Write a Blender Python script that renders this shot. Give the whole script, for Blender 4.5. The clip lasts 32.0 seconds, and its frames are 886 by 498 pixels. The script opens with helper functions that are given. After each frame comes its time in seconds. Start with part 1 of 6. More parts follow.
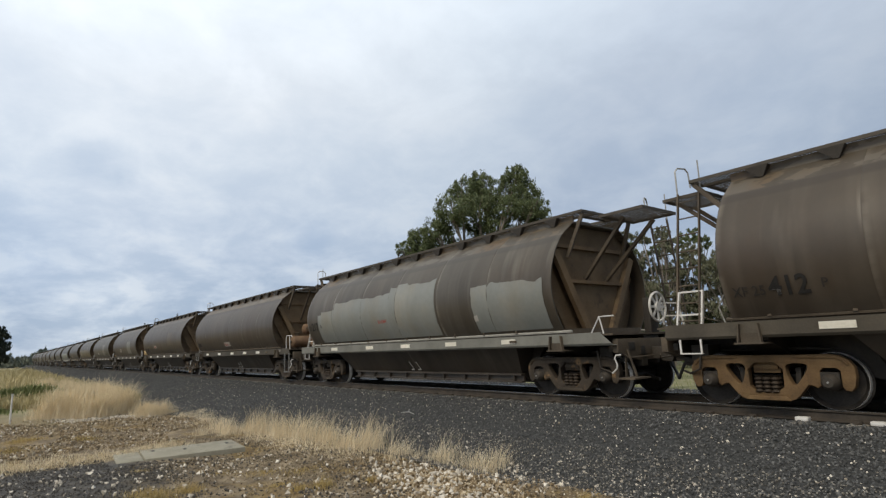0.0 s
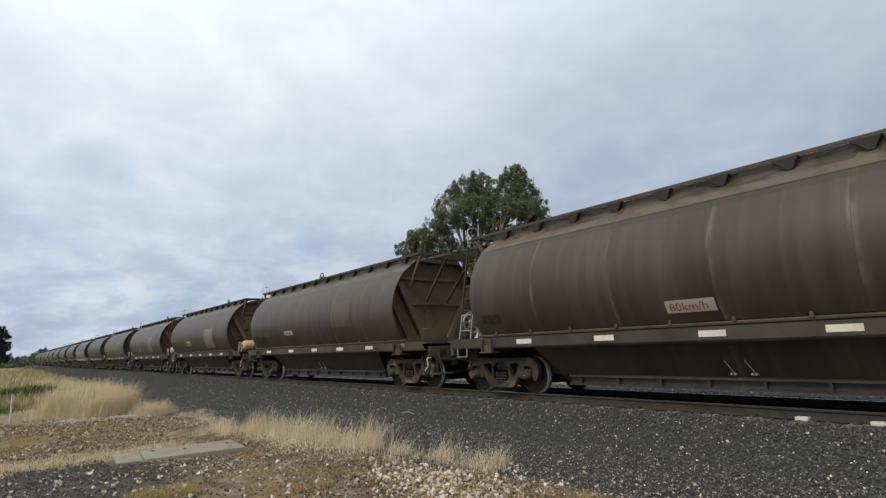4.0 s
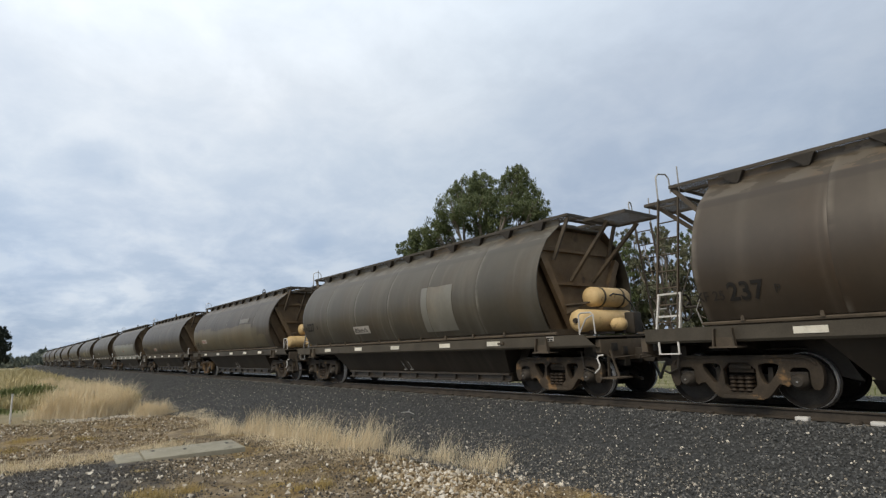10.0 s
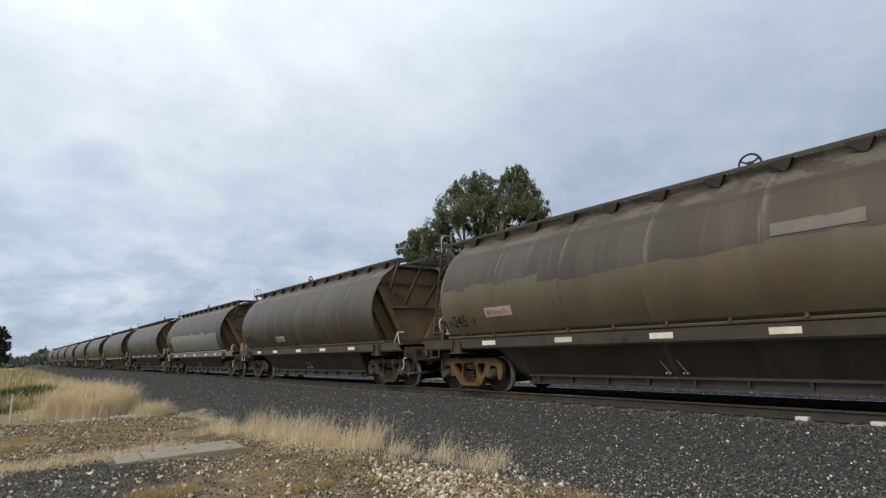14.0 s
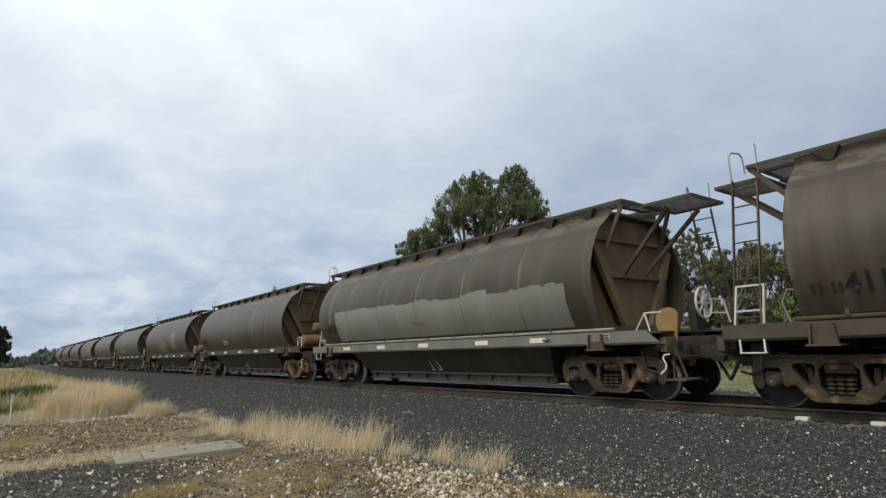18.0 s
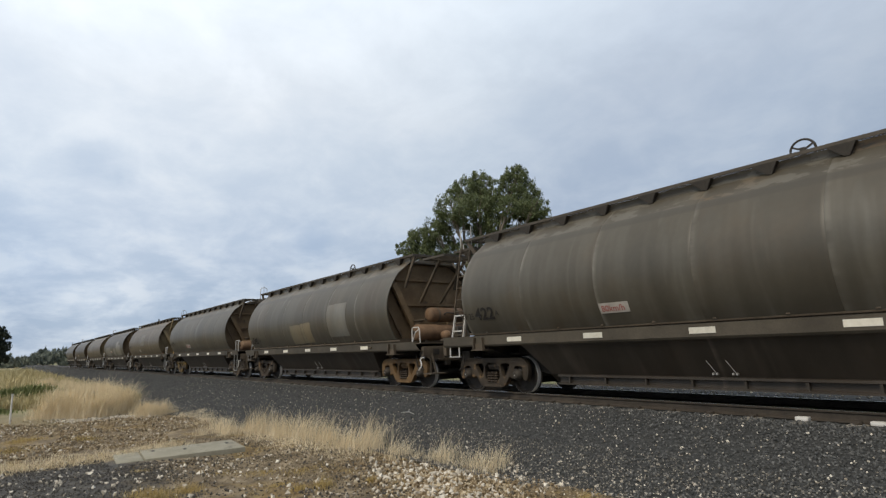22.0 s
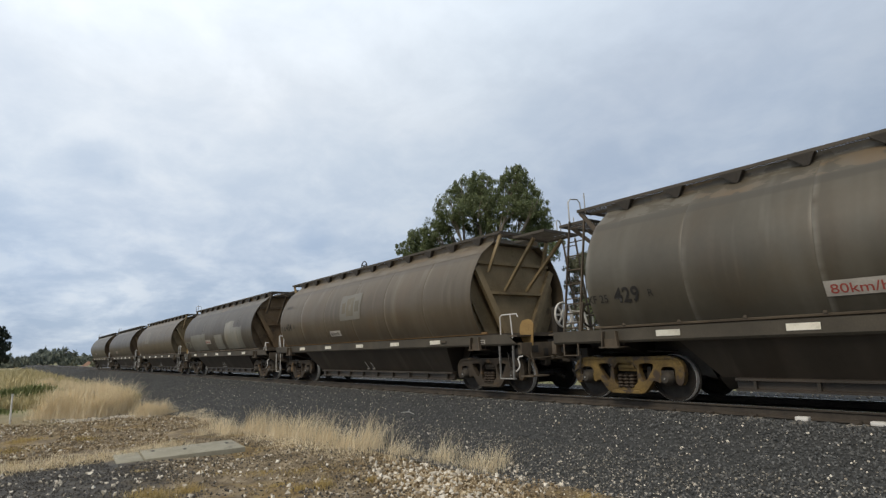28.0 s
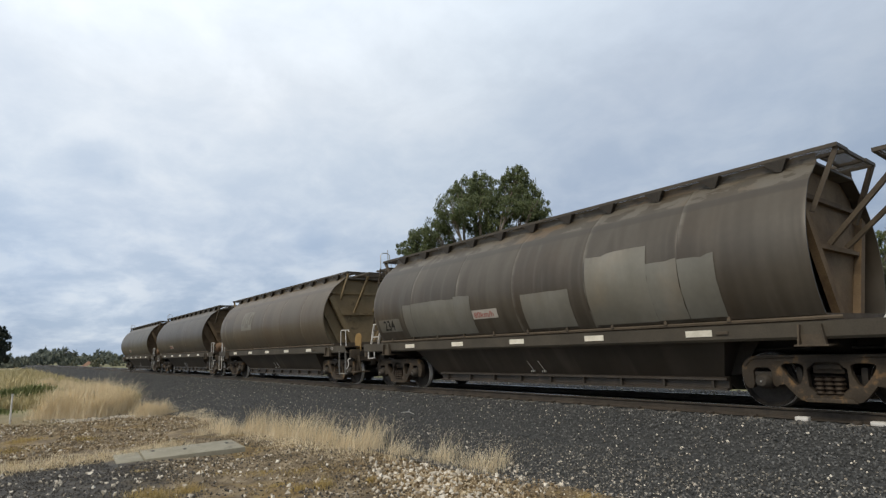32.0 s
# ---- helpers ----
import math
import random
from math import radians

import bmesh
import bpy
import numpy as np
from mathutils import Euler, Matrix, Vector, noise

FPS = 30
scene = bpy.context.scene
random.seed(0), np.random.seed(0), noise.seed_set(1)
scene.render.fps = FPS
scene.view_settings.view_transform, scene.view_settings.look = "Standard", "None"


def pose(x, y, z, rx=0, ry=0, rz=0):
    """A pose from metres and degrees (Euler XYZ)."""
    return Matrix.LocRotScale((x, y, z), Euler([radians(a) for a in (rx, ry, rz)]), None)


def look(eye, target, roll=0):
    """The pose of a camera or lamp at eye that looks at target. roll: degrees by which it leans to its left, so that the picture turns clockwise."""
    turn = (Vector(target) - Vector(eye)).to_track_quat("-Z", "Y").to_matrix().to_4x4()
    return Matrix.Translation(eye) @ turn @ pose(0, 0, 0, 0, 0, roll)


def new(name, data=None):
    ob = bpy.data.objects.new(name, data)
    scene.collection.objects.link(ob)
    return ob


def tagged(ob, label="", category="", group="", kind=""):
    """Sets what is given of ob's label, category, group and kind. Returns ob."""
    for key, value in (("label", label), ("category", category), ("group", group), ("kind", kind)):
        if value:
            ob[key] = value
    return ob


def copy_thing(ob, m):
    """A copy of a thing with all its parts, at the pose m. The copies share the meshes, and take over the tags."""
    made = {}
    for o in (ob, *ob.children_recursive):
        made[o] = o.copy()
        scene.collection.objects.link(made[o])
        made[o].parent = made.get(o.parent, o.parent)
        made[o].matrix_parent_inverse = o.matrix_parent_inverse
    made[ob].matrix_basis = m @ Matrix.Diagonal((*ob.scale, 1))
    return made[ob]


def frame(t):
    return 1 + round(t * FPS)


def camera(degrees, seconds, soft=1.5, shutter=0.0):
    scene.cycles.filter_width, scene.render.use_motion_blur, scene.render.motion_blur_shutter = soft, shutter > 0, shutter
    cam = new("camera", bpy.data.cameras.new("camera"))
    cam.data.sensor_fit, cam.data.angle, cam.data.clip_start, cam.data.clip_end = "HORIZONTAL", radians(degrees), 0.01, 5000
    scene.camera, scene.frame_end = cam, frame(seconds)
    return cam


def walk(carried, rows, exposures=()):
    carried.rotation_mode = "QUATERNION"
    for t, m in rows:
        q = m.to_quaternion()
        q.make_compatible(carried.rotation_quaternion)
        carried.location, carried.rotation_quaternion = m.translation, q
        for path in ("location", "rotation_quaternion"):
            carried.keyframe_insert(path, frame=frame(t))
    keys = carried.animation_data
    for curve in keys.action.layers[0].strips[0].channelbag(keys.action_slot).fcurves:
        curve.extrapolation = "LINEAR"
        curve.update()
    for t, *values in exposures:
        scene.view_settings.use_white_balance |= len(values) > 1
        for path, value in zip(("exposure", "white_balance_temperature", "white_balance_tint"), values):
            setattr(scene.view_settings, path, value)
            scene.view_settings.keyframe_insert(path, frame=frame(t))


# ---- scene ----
# The railway runs along x, rail tops at z = 0; the train rolls towards +x; the camera stands at y = -10.5.
cam = camera(77.21, 32.0, soft=1.3)
EYE = Vector((0.0, -10.518, 1.14))
YAW, TILT, ROLL = radians(38.44), radians(9.96), 2.17
AIM = EYE + Vector((-math.cos(YAW) * math.cos(TILT), math.sin(YAW) * math.cos(TILT), math.sin(TILT)))
walk(cam, [(0.0, look(EYE, AIM, -ROLL)), (32.0, look(EYE, AIM, -ROLL))])

# ---- light ----
SUN_EL, SUN_AZ = radians(47), radians(165)      # azimuth from +y towards +x
VEIL_EL, VEIL_AZ = radians(38), radians(-125)    # where the cloud sheet is thinnest
world = bpy.data.worlds.new("overcast_sky")
scene.world = world
world.use_nodes = True


def node(tree, kind, **inputs):
    n = tree.nodes.new(kind)
    for key, value in inputs.items():
        n.inputs[key.replace("_", " ")].default_value = value
    return n


def ramp(tree, source, stops):
    n = tree.nodes.new("ShaderNodeValToRGB")
    while len(n.color_ramp.elements) < len(stops):
        n.color_ramp.elements.new(0.5)
    for element, (at, colour) in zip(n.color_ramp.elements, stops):
        element.position = at
        element.color = (*colour, 1) if len(colour) == 3 else colour
    tree.links.new(source, n.inputs[0])
    return n.outputs[0]


def mixed(tree, factor, a, b, blend="MIX"):
    n = tree.nodes.new("ShaderNodeMix")
    n.data_type, n.blend_type = "RGBA", blend
    for value, index in ((factor, 0), (a, 6), (b, 7)):
        if isinstance(value, bpy.types.NodeSocket):
            tree.links.new(value, n.inputs[index])
        else:
            n.inputs[index].default_value = (*value, 1) if isinstance(value, tuple) and len(value) == 3 else value
    return n.outputs[2]


def maths(tree, operation, a, b=0.0):
    n = tree.nodes.new("ShaderNodeMath")
    n.operation = operation
    n.inputs[2].default_value = 0.5
    for value, index in ((a, 0), (b, 1)):
        if isinstance(value, bpy.types.NodeSocket):
            tree.links.new(value, n.inputs[index])
        else:
            n.inputs[index].default_value = value
    return n.outputs[0]


WISPS = [((-0.952, 0.084, 0.295), 0.050, (0.86, 0.89, 0.93)),
         ((-0.954, 0.126, 0.273), 0.030, (0.88, 0.91, 0.94)),
         ((-0.917, 0.222, 0.332), 0.022, (0.90, 0.92, 0.95)),
         ((-0.891, 0.412, 0.192), 0.050, (0.86, 0.90, 0.95)),
         ((-0.986, 0.012, 0.169), 0.130, (0.80, 0.85, 0.91)),
         ((-0.925, -0.018, 0.379), 0.090, (0.93, 0.94, 0.96)),
         ((-0.990, 0.116, 0.075), 0.090, (1.16, 1.13, 1.09)),
         ((-0.992, 0.029, 0.122), 0.060, (1.10, 1.08, 1.06))]


def build_world():
    t = world.node_tree
    t.nodes.clear()
    out, back = t.nodes.new("ShaderNodeOutputWorld"), t.nodes.new("ShaderNodeBackground")
    t.links.new(back.outputs[0], out.inputs[0])
    sky = t.nodes.new("ShaderNodeTexSky")
    sky.sky_type, sky.sun_disc = "NISHITA", False
    sky.sun_elevation, sky.sun_rotation = SUN_EL, SUN_AZ
    coord = t.nodes.new("ShaderNodeTexCoord")
    split = t.nodes.new("ShaderNodeSeparateXYZ")
    t.links.new(coord.outputs["Generated"], split.inputs[0])
    height = maths(t, "ADD", maths(t, "MULTIPLY", maths(t, "MAXIMUM", split.outputs[2], 0.0), 0.8), 0.55)
    flat = t.nodes.new("ShaderNodeCombineXYZ")
    t.links.new(maths(t, "DIVIDE", split.outputs[0], height), flat.inputs[0])
    t.links.new(maths(t, "DIVIDE", split.outputs[1], height), flat.inputs[1])
    big = node(t, "ShaderNodeTexNoise", Scale=1.7, Detail=6.0, Roughness=0.46, Distortion=0.1)
    small = node(t, "ShaderNodeTexNoise", Scale=4.2, Detail=8.0, Roughness=0.58, Distortion=0.2)
    deep = maths(t, "ADD", maths(t, "MAXIMUM", split.outputs[2], 0.0), 0.3)
    sheet = t.nodes.new("ShaderNodeCombineXYZ")
    t.links.new(maths(t, "DIVIDE", split.outputs[0], deep), sheet.inputs[0])
    t.links.new(maths(t, "DIVIDE", split.outputs[1], deep), sheet.inputs[1])
    t.links.new(flat.outputs[0], big.inputs["Vector"])
    t.links.new(sheet.outputs[0], small.inputs["Vector"])
    cover = maths(t, "ADD", maths(t, "MULTIPLY", big.outputs[0], 0.8), maths(t, "MULTIPLY", small.outputs[0], 0.2))
    cloud = ramp(t, cover, [(0.34, (0.765, 0.83, 0.91)), (0.5, (0.83, 0.885, 0.945)), (0.68, (0.895, 0.935, 0.98))])
    broken = ramp(t, small.outputs[0], [(0.40, (0.71, 0.77, 0.85)), (0.48, (0.80, 0.84, 0.90)), (0.54, (0.88, 0.91, 0.95)), (0.62, (1.0, 1.0, 1.0))])
    cloud = mixed(t, ramp(t, split.outputs[2], [(0.06, (0.9, 0.9, 0.9)), (0.2, (0.5, 0.5, 0.5)), (0.33, (0.16, 0.16, 0.16)), (0.5, (0.03, 0.03, 0.03))]), cloud, broken)
    # the veil is brightest where it is thin, and bluer towards the horizon
    aim = t.nodes.new("ShaderNodeVectorMath")
    aim.operation = "DOT_PRODUCT"
    t.links.new(coord.outputs["Generated"], aim.inputs[0])
    aim.inputs[1].default_value = (math.sin(VEIL_AZ) * math.cos(VEIL_EL), math.cos(VEIL_AZ) * math.cos(VEIL_EL), math.sin(VEIL_EL))
    glow = ramp(t, maths(t, "MULTIPLY_ADD", aim.outputs["Value"], 0.5), [(0.38, (0.47, 0.51, 0.57)), (0.5, (0.585, 0.625, 0.685)), (0.6, (0.605, 0.642, 0.70)), (0.68, (0.73, 0.76, 0.795)), (0.9, (0.93, 0.94, 0.95)), (1.0, (1.1, 1.09, 1.07))])
    # overhead, out of view, the sky is dimmed to darken the wagons' tops
    low = ramp(t, maths(t, "ADD", split.outputs[2], maths(t, "MULTIPLY", maths(t, "SUBTRACT", small.outputs[0], 0.5), 0.25)), [(0.0, (0.56, 0.64, 0.75)), (0.16, (0.74, 0.79, 0.86)), (0.3, (0.85, 0.88, 0.915)), (0.42, (1.0, 1.0, 1.0)), (0.55, (1.19, 1.19, 1.18)), (0.78, (0.78, 0.78, 0.78)), (1.0, (0.6, 0.6, 0.6))])
    # sky dimmed towards -y, behind the camera, to darken the wagons' lower sides
    thin = ramp(t, maths(t, "MULTIPLY_ADD", split.outputs[1], 0.5), [(0.0, (0.78, 0.78, 0.78)), (0.15, (0.86, 0.86, 0.86)), (0.36, (1, 1, 1))])
    cloud = mixed(t, 1.0, mixed(t, 1.0, mixed(t, 1.0, cloud, glow, "MULTIPLY"), low, "MULTIPLY"), thin, "MULTIPLY")
    # single wisps and banks, frayed by the finer noise: a direction, its size, and how dark or pale it is
    fray = t.nodes.new("ShaderNodeVectorMath")
    fray.operation = "MULTIPLY_ADD"
    ragged = node(t, "ShaderNodeTexNoise", Scale=9.0, Detail=6.0, Roughness=0.62)
    t.links.new(coord.outputs["Generated"], ragged.inputs["Vector"])
    t.links.new(ragged.outputs["Color"], fray.inputs[0])
    fray.inputs[1].default_value = (0.09, 0.09, 0.05)
    t.links.new(coord.outputs["Generated"], fray.inputs[2])
    for (dx, dy, dz), size, tint in WISPS:
        near = t.nodes.new("ShaderNodeVectorMath")
        near.operation = "DISTANCE"
        t.links.new(fray.outputs[0], near.inputs[0])
        near.inputs[1].default_value = (dx + 0.045, dy + 0.045, dz + 0.025)
        cloud = mixed(t, ramp(t, maths(t, "DIVIDE", near.outputs["Value"], size), [(0.25, (0.85, 0.85, 0.85)), (0.6, (0.4, 0.4, 0.4)), (1.0, (0, 0, 0))]), cloud, mixed(t, 1.0, cloud, tint, "MULTIPLY"))
    clear = mixed(t, 1.0, sky.outputs[0], (0.075, 0.075, 0.075), "MULTIPLY")
    t.links.new(mixed(t, 0.9, clear, cloud), back.inputs[0])
    back.inputs[1].default_value = 1.13


build_world()
sun = new("sun", bpy.data.lights.new("sun", "SUN"))
sun.data.energy, sun.data.angle, sun.data.color = 1.95, radians(22), (1.0, 0.89, 0.72)
sun.matrix_world = look((0, 0, 40), (0 - math.sin(SUN_AZ) * math.cos(SUN_EL), 0 - math.cos(SUN_AZ) * math.cos(SUN_EL), 40 - math.sin(SUN_EL)))
scene.view_settings.exposure = 0.0


# ---- materials ----
def material(name, colours, scale=3.0, rough=0.8, metal=0.0, bump=0.3, fine=40.0, stretch=(1, 1, 1), island=0.0, random=0.0, coords="Object", spots=None, depth=0.01):
    """Grain at two sizes between the colours given; island and random vary it piece by piece."""
    m = bpy.data.materials.new(name)
    m.use_nodes = True
    t = m.node_tree
    shader = t.nodes["Principled BSDF"]
    coord = t.nodes.new("ShaderNodeTexCoord")
    mapping = t.nodes.new("ShaderNodeMapping")
    mapping.inputs["Scale"].default_value = stretch
    t.links.new(coord.outputs[coords], mapping.inputs[0])
    vector = mapping.outputs[0]
    info = t.nodes.new("ShaderNodeObjectInfo")
    if random:
        moved = t.nodes.new("ShaderNodeVectorMath")
        moved.operation = "MULTIPLY_ADD"
        t.links.new(info.outputs["Random"], moved.inputs[0])
        moved.inputs[1].default_value = (37, 17, 53)
        t.links.new(vector, moved.inputs[2])
        vector = moved.outputs[0]
    large = node(t, "ShaderNodeTexNoise", Scale=scale, Detail=5.0, Roughness=0.6)
    grain = node(t, "ShaderNodeTexNoise", Scale=fine, Detail=3.0, Roughness=0.6)
    t.links.new(vector, large.inputs["Vector"])
    t.links.new(vector, grain.inputs["Vector"])
    value = maths(t, "ADD", maths(t, "MULTIPLY", large.outputs[0], 0.7), maths(t, "MULTIPLY", grain.outputs[0], 0.3))
    if island:
        geometry = t.nodes.new("ShaderNodeNewGeometry")
        value = maths(t, "ADD", maths(t, "MULTIPLY", value, 1 - island), maths(t, "MULTIPLY", geometry.outputs["Random Per Island"], island))
        stops = [(i / max(1, len(colours) - 1), c) for i, c in enumerate(colours)]
    else:
        stops = [(0.32 + 0.36 * i / max(1, len(colours) - 1), c) for i, c in enumerate(colours)]
    colour = ramp(t, value, stops)
    if spots:
        at, tint, size = spots
        patch = node(t, "ShaderNodeTexNoise", Scale=size, Detail=4.0, Roughness=0.65)
        t.links.new(vector, patch.inputs["Vector"])
        colour = mixed(t, ramp(t, patch.outputs[0], [(at, (0, 0, 0)), (at + 0.1, (1, 1, 1))]), colour, tint)
    if random:
        colour = mixed(t, random, colour, mixed(t, 1.0, colour, ramp(t, info.outputs["Random"], [(0, (0.55, 0.55, 0.55)), (1, (1.45, 1.4, 1.35))]), "MULTIPLY"))
    t.links.new(colour, shader.inputs["Base Color"])
    shader.inputs["Roughness"].default_value = rough
    shader.inputs["Metallic"].default_value = metal
    if bump:
        b = node(t, "ShaderNodeBump", Strength=bump, Distance=depth)
        t.links.new(value, b.inputs["Height"])
        t.links.new(b.outputs[0], shader.inputs["Normal"])
    return m


def shell_material(name, dirt, clean, dust=(0.092, 0.075, 0.049)):
    """Painted sheet steel under road dirt that has run down in streaks."""
    dirt = [tuple(0.86 * v for v in c) for c in dirt]
    m = bpy.data.materials.new(name)
    m.use_nodes = True
    t = m.node_tree
    shader = t.nodes["Principled BSDF"]
    coord = t.nodes.new("ShaderNodeTexCoord")
    info = t.nodes.new("ShaderNodeObjectInfo")
    moved = t.nodes.new("ShaderNodeVectorMath")
    moved.operation = "MULTIPLY_ADD"
    t.links.new(info.outputs["Random"], moved.inputs[0])
    moved.inputs[1].default_value = (61, 0, 0)
    t.links.new(coord.outputs["Object"], moved.inputs[2])

    def grain(size, stretch, detail=5.0):
        mapping = t.nodes.new("ShaderNodeMapping")
        mapping.inputs["Scale"].default_value = stretch
        t.links.new(moved.outputs[0], mapping.inputs[0])
        n = node(t, "ShaderNodeTexNoise", Scale=size, Detail=detail, Roughness=0.6)
        t.links.new(mapping.outputs[0], n.inputs["Vector"])
        return n.outputs[0]

    base = ramp(t, grain(0.8, (1.3, 1, 0.4)), [(0.26, dirt[0]), (0.5, dirt[1]), (0.74, dirt[2])])
    tint = ramp(t, grain(0.7, (1, 1, 0.7), 7.0), [(0.36, (1.07, 0.985, 0.9)), (0.5, (1, 1, 1)), (0.66, (0.97, 0.985, 1.0))])
    base = mixed(t, 1.0, base, tint, "MULTIPLY")
    streak = ramp(t, grain(1.9, (1, 0.25, 0.1), 3.0), [(0.60, (0, 0, 0)), (0.72, (1, 1, 1))])
    band = ramp(t, grain(0.9, (1.6, 0.2, 0.1), 2.0), [(0.47, (0, 0, 0)), (0.56, (1, 1, 1)), (0.62, (0.15, 0.15, 0.15))])
    base = mixed(t, maths(t, "MULTIPLY", band, 0.15), base, clean)
    colour = mixed(t, maths(t, "MULTIPLY", streak, 0.34), base, clean)
    speck = ramp(t, grain(9.0, (1, 1, 1)), [(0.3, (0.95, 0.95, 0.95)), (0.7, (1.05, 1.05, 1.045))])
    colour = mixed(t, 1.0, colour, speck, "MULTIPLY")
    tone = ramp(t, info.outputs["Random"], [(0, (0.9, 0.9, 0.91)), (0.5, (1, 1, 1)), (1, (1.08, 1.065, 1.04))])
    colour = mixed(t, 0.7, colour, mixed(t, 1.0, colour, tone, "MULTIPLY"))
    # pale runs beside the welds
    split = t.nodes.new("ShaderNodeSeparateXYZ")
    t.links.new(coord.outputs["Object"], split.inputs[0])
    wander = maths(t, "ADD", split.outputs[0], maths(t, "MULTIPLY", grain(1.5, (0.1, 1, 1)), 0.05))
    weld = ramp(t, wander, [(0.02, (0, 0, 0)), (0.05, (1, 1, 1)), (0.085, (0.6, 0.6, 0.6)), (0.13, (0, 0, 0))])
    weld = maths(t, "MULTIPLY", weld, ramp(t, grain(1.1, (0.1, 1, 1.4)), [(0.42, (0, 0, 0)), (0.62, (1, 1, 1))]))
    colour = mixed(t, maths(t, "MULTIPLY", weld, 0.8), colour, clean)
    # dust settles along the top
    level = maths(t, "ADD", split.outputs[2], maths(t, "MULTIPLY", grain(1.2, (1, 1, 0.4)), 0.7))
    settled = ramp(t, maths(t, "DIVIDE", level, 5.0), [(0.60, (0, 0, 0)), (0.76, (1, 1, 1))])
    colour = mixed(t, maths(t, "MULTIPLY", settled, 0.35), colour, dust)
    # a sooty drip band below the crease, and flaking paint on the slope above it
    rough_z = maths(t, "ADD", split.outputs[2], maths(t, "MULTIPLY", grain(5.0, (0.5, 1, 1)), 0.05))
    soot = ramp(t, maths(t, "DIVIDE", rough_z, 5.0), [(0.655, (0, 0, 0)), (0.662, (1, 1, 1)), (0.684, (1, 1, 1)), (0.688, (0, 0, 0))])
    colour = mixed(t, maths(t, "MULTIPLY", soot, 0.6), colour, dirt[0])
    flake = maths(t, "MULTIPLY", ramp(t, maths(t, "DIVIDE", split.outputs[2], 5.0), [(0.684, (0, 0, 0)), (0.688, (1, 1, 1))]), ramp(t, grain(1.7, (1, 1, 2.4), 4.0), [(0.49, (0, 0, 0)), (0.52, (1, 1, 1))]))
    flaked = ramp(t, grain(0.5, (1, 1, 1), 2.0), [(0.52, clean), (0.64, (0.20, 0.13, 0.065))])
    colour = mixed(t, maths(t, "MULTIPLY", flake, 0.42), colour, flaked)
    t.links.new(colour, shader.inputs["Base Color"])
    t.links.new(ramp(t, streak, [(0, (0.47, 0.47, 0.47)), (1, (0.4, 0.4, 0.4))]), shader.inputs["Roughness"])
    b = node(t, "ShaderNodeBump", Strength=0.12, Distance=0.02)
    t.links.new(grain(1.6, (1, 1, 0.6), 2.0), b.inputs["Height"])
    t.links.new(b.outputs[0], shader.inputs["Normal"])
    return m


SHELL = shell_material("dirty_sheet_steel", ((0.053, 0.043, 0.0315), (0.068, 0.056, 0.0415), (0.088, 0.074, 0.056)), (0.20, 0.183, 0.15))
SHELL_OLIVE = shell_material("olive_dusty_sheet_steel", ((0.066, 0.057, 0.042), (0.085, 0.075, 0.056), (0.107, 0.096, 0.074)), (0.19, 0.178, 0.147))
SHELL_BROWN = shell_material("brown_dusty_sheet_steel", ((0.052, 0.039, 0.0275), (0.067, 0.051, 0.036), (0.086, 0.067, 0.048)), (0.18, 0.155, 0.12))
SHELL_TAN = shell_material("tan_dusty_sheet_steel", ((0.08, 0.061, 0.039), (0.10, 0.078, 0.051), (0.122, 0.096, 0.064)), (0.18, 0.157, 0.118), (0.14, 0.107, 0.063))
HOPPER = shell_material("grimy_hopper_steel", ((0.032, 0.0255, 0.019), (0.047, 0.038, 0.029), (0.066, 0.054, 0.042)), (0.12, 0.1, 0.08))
SILL = material("dusty_sill_steel", [(0.043, 0.036, 0.026), (0.065, 0.055, 0.04), (0.092, 0.079, 0.058)], 1.6, 0.75, bump=0.15, random=0.3, spots=(0.63, (0.024, 0.02, 0.015), 1.1))
SILL_GREY = material("grey_painted_sill", [(0.12, 0.118, 0.1), (0.18, 0.178, 0.155), (0.23, 0.228, 0.2)], 1.6, 0.7, bump=0.1)
FOOT_PALE = material("worn_pale_edge", [(0.26, 0.25, 0.22), (0.4, 0.39, 0.35)], 3.0, 0.7, bump=0.1)
RUST_EDGE = material("rusty_orange_edge", [(0.13, 0.075, 0.032), (0.24, 0.14, 0.055)], 3.0, 0.8, bump=0.2)
FAINT = shell_material("ghost_of_old_paint", ((0.14, 0.128, 0.1), (0.172, 0.158, 0.126), (0.2, 0.186, 0.15)), (0.2, 0.18, 0.14))
PATCH_GREY = shell_material("washed_grey_paint", ((0.215, 0.224, 0.205), (0.255, 0.265, 0.243), (0.295, 0.305, 0.281)), (0.22, 0.215, 0.19))
PATCH_TAN = shell_material("washed_tan_paint", ((0.108, 0.09, 0.057), (0.135, 0.114, 0.073), (0.162, 0.139, 0.092)), (0.19, 0.165, 0.12))
PATCH_SAND = shell_material("washed_sandy_paint", ((0.17, 0.145, 0.092), (0.21, 0.18, 0.118), (0.25, 0.217, 0.148)), (0.22, 0.195, 0.145))
PATCH_LIGHT = shell_material("chalky_pale_paint", ((0.155, 0.148, 0.122), (0.21, 0.203, 0.172), (0.27, 0.262, 0.228)), (0.15, 0.135, 0.108))
PATCH_PALE = shell_material("faded_pale_paint", ((0.125, 0.118, 0.097), (0.175, 0.168, 0.142), (0.235, 0.228, 0.2)), (0.14, 0.125, 0.1))
FRAME = material("grimy_frame_steel", [(0.050, 0.039, 0.027), (0.086, 0.067, 0.046), (0.125, 0.099, 0.069)], 2.0, 0.75, bump=0.3, random=0.35)
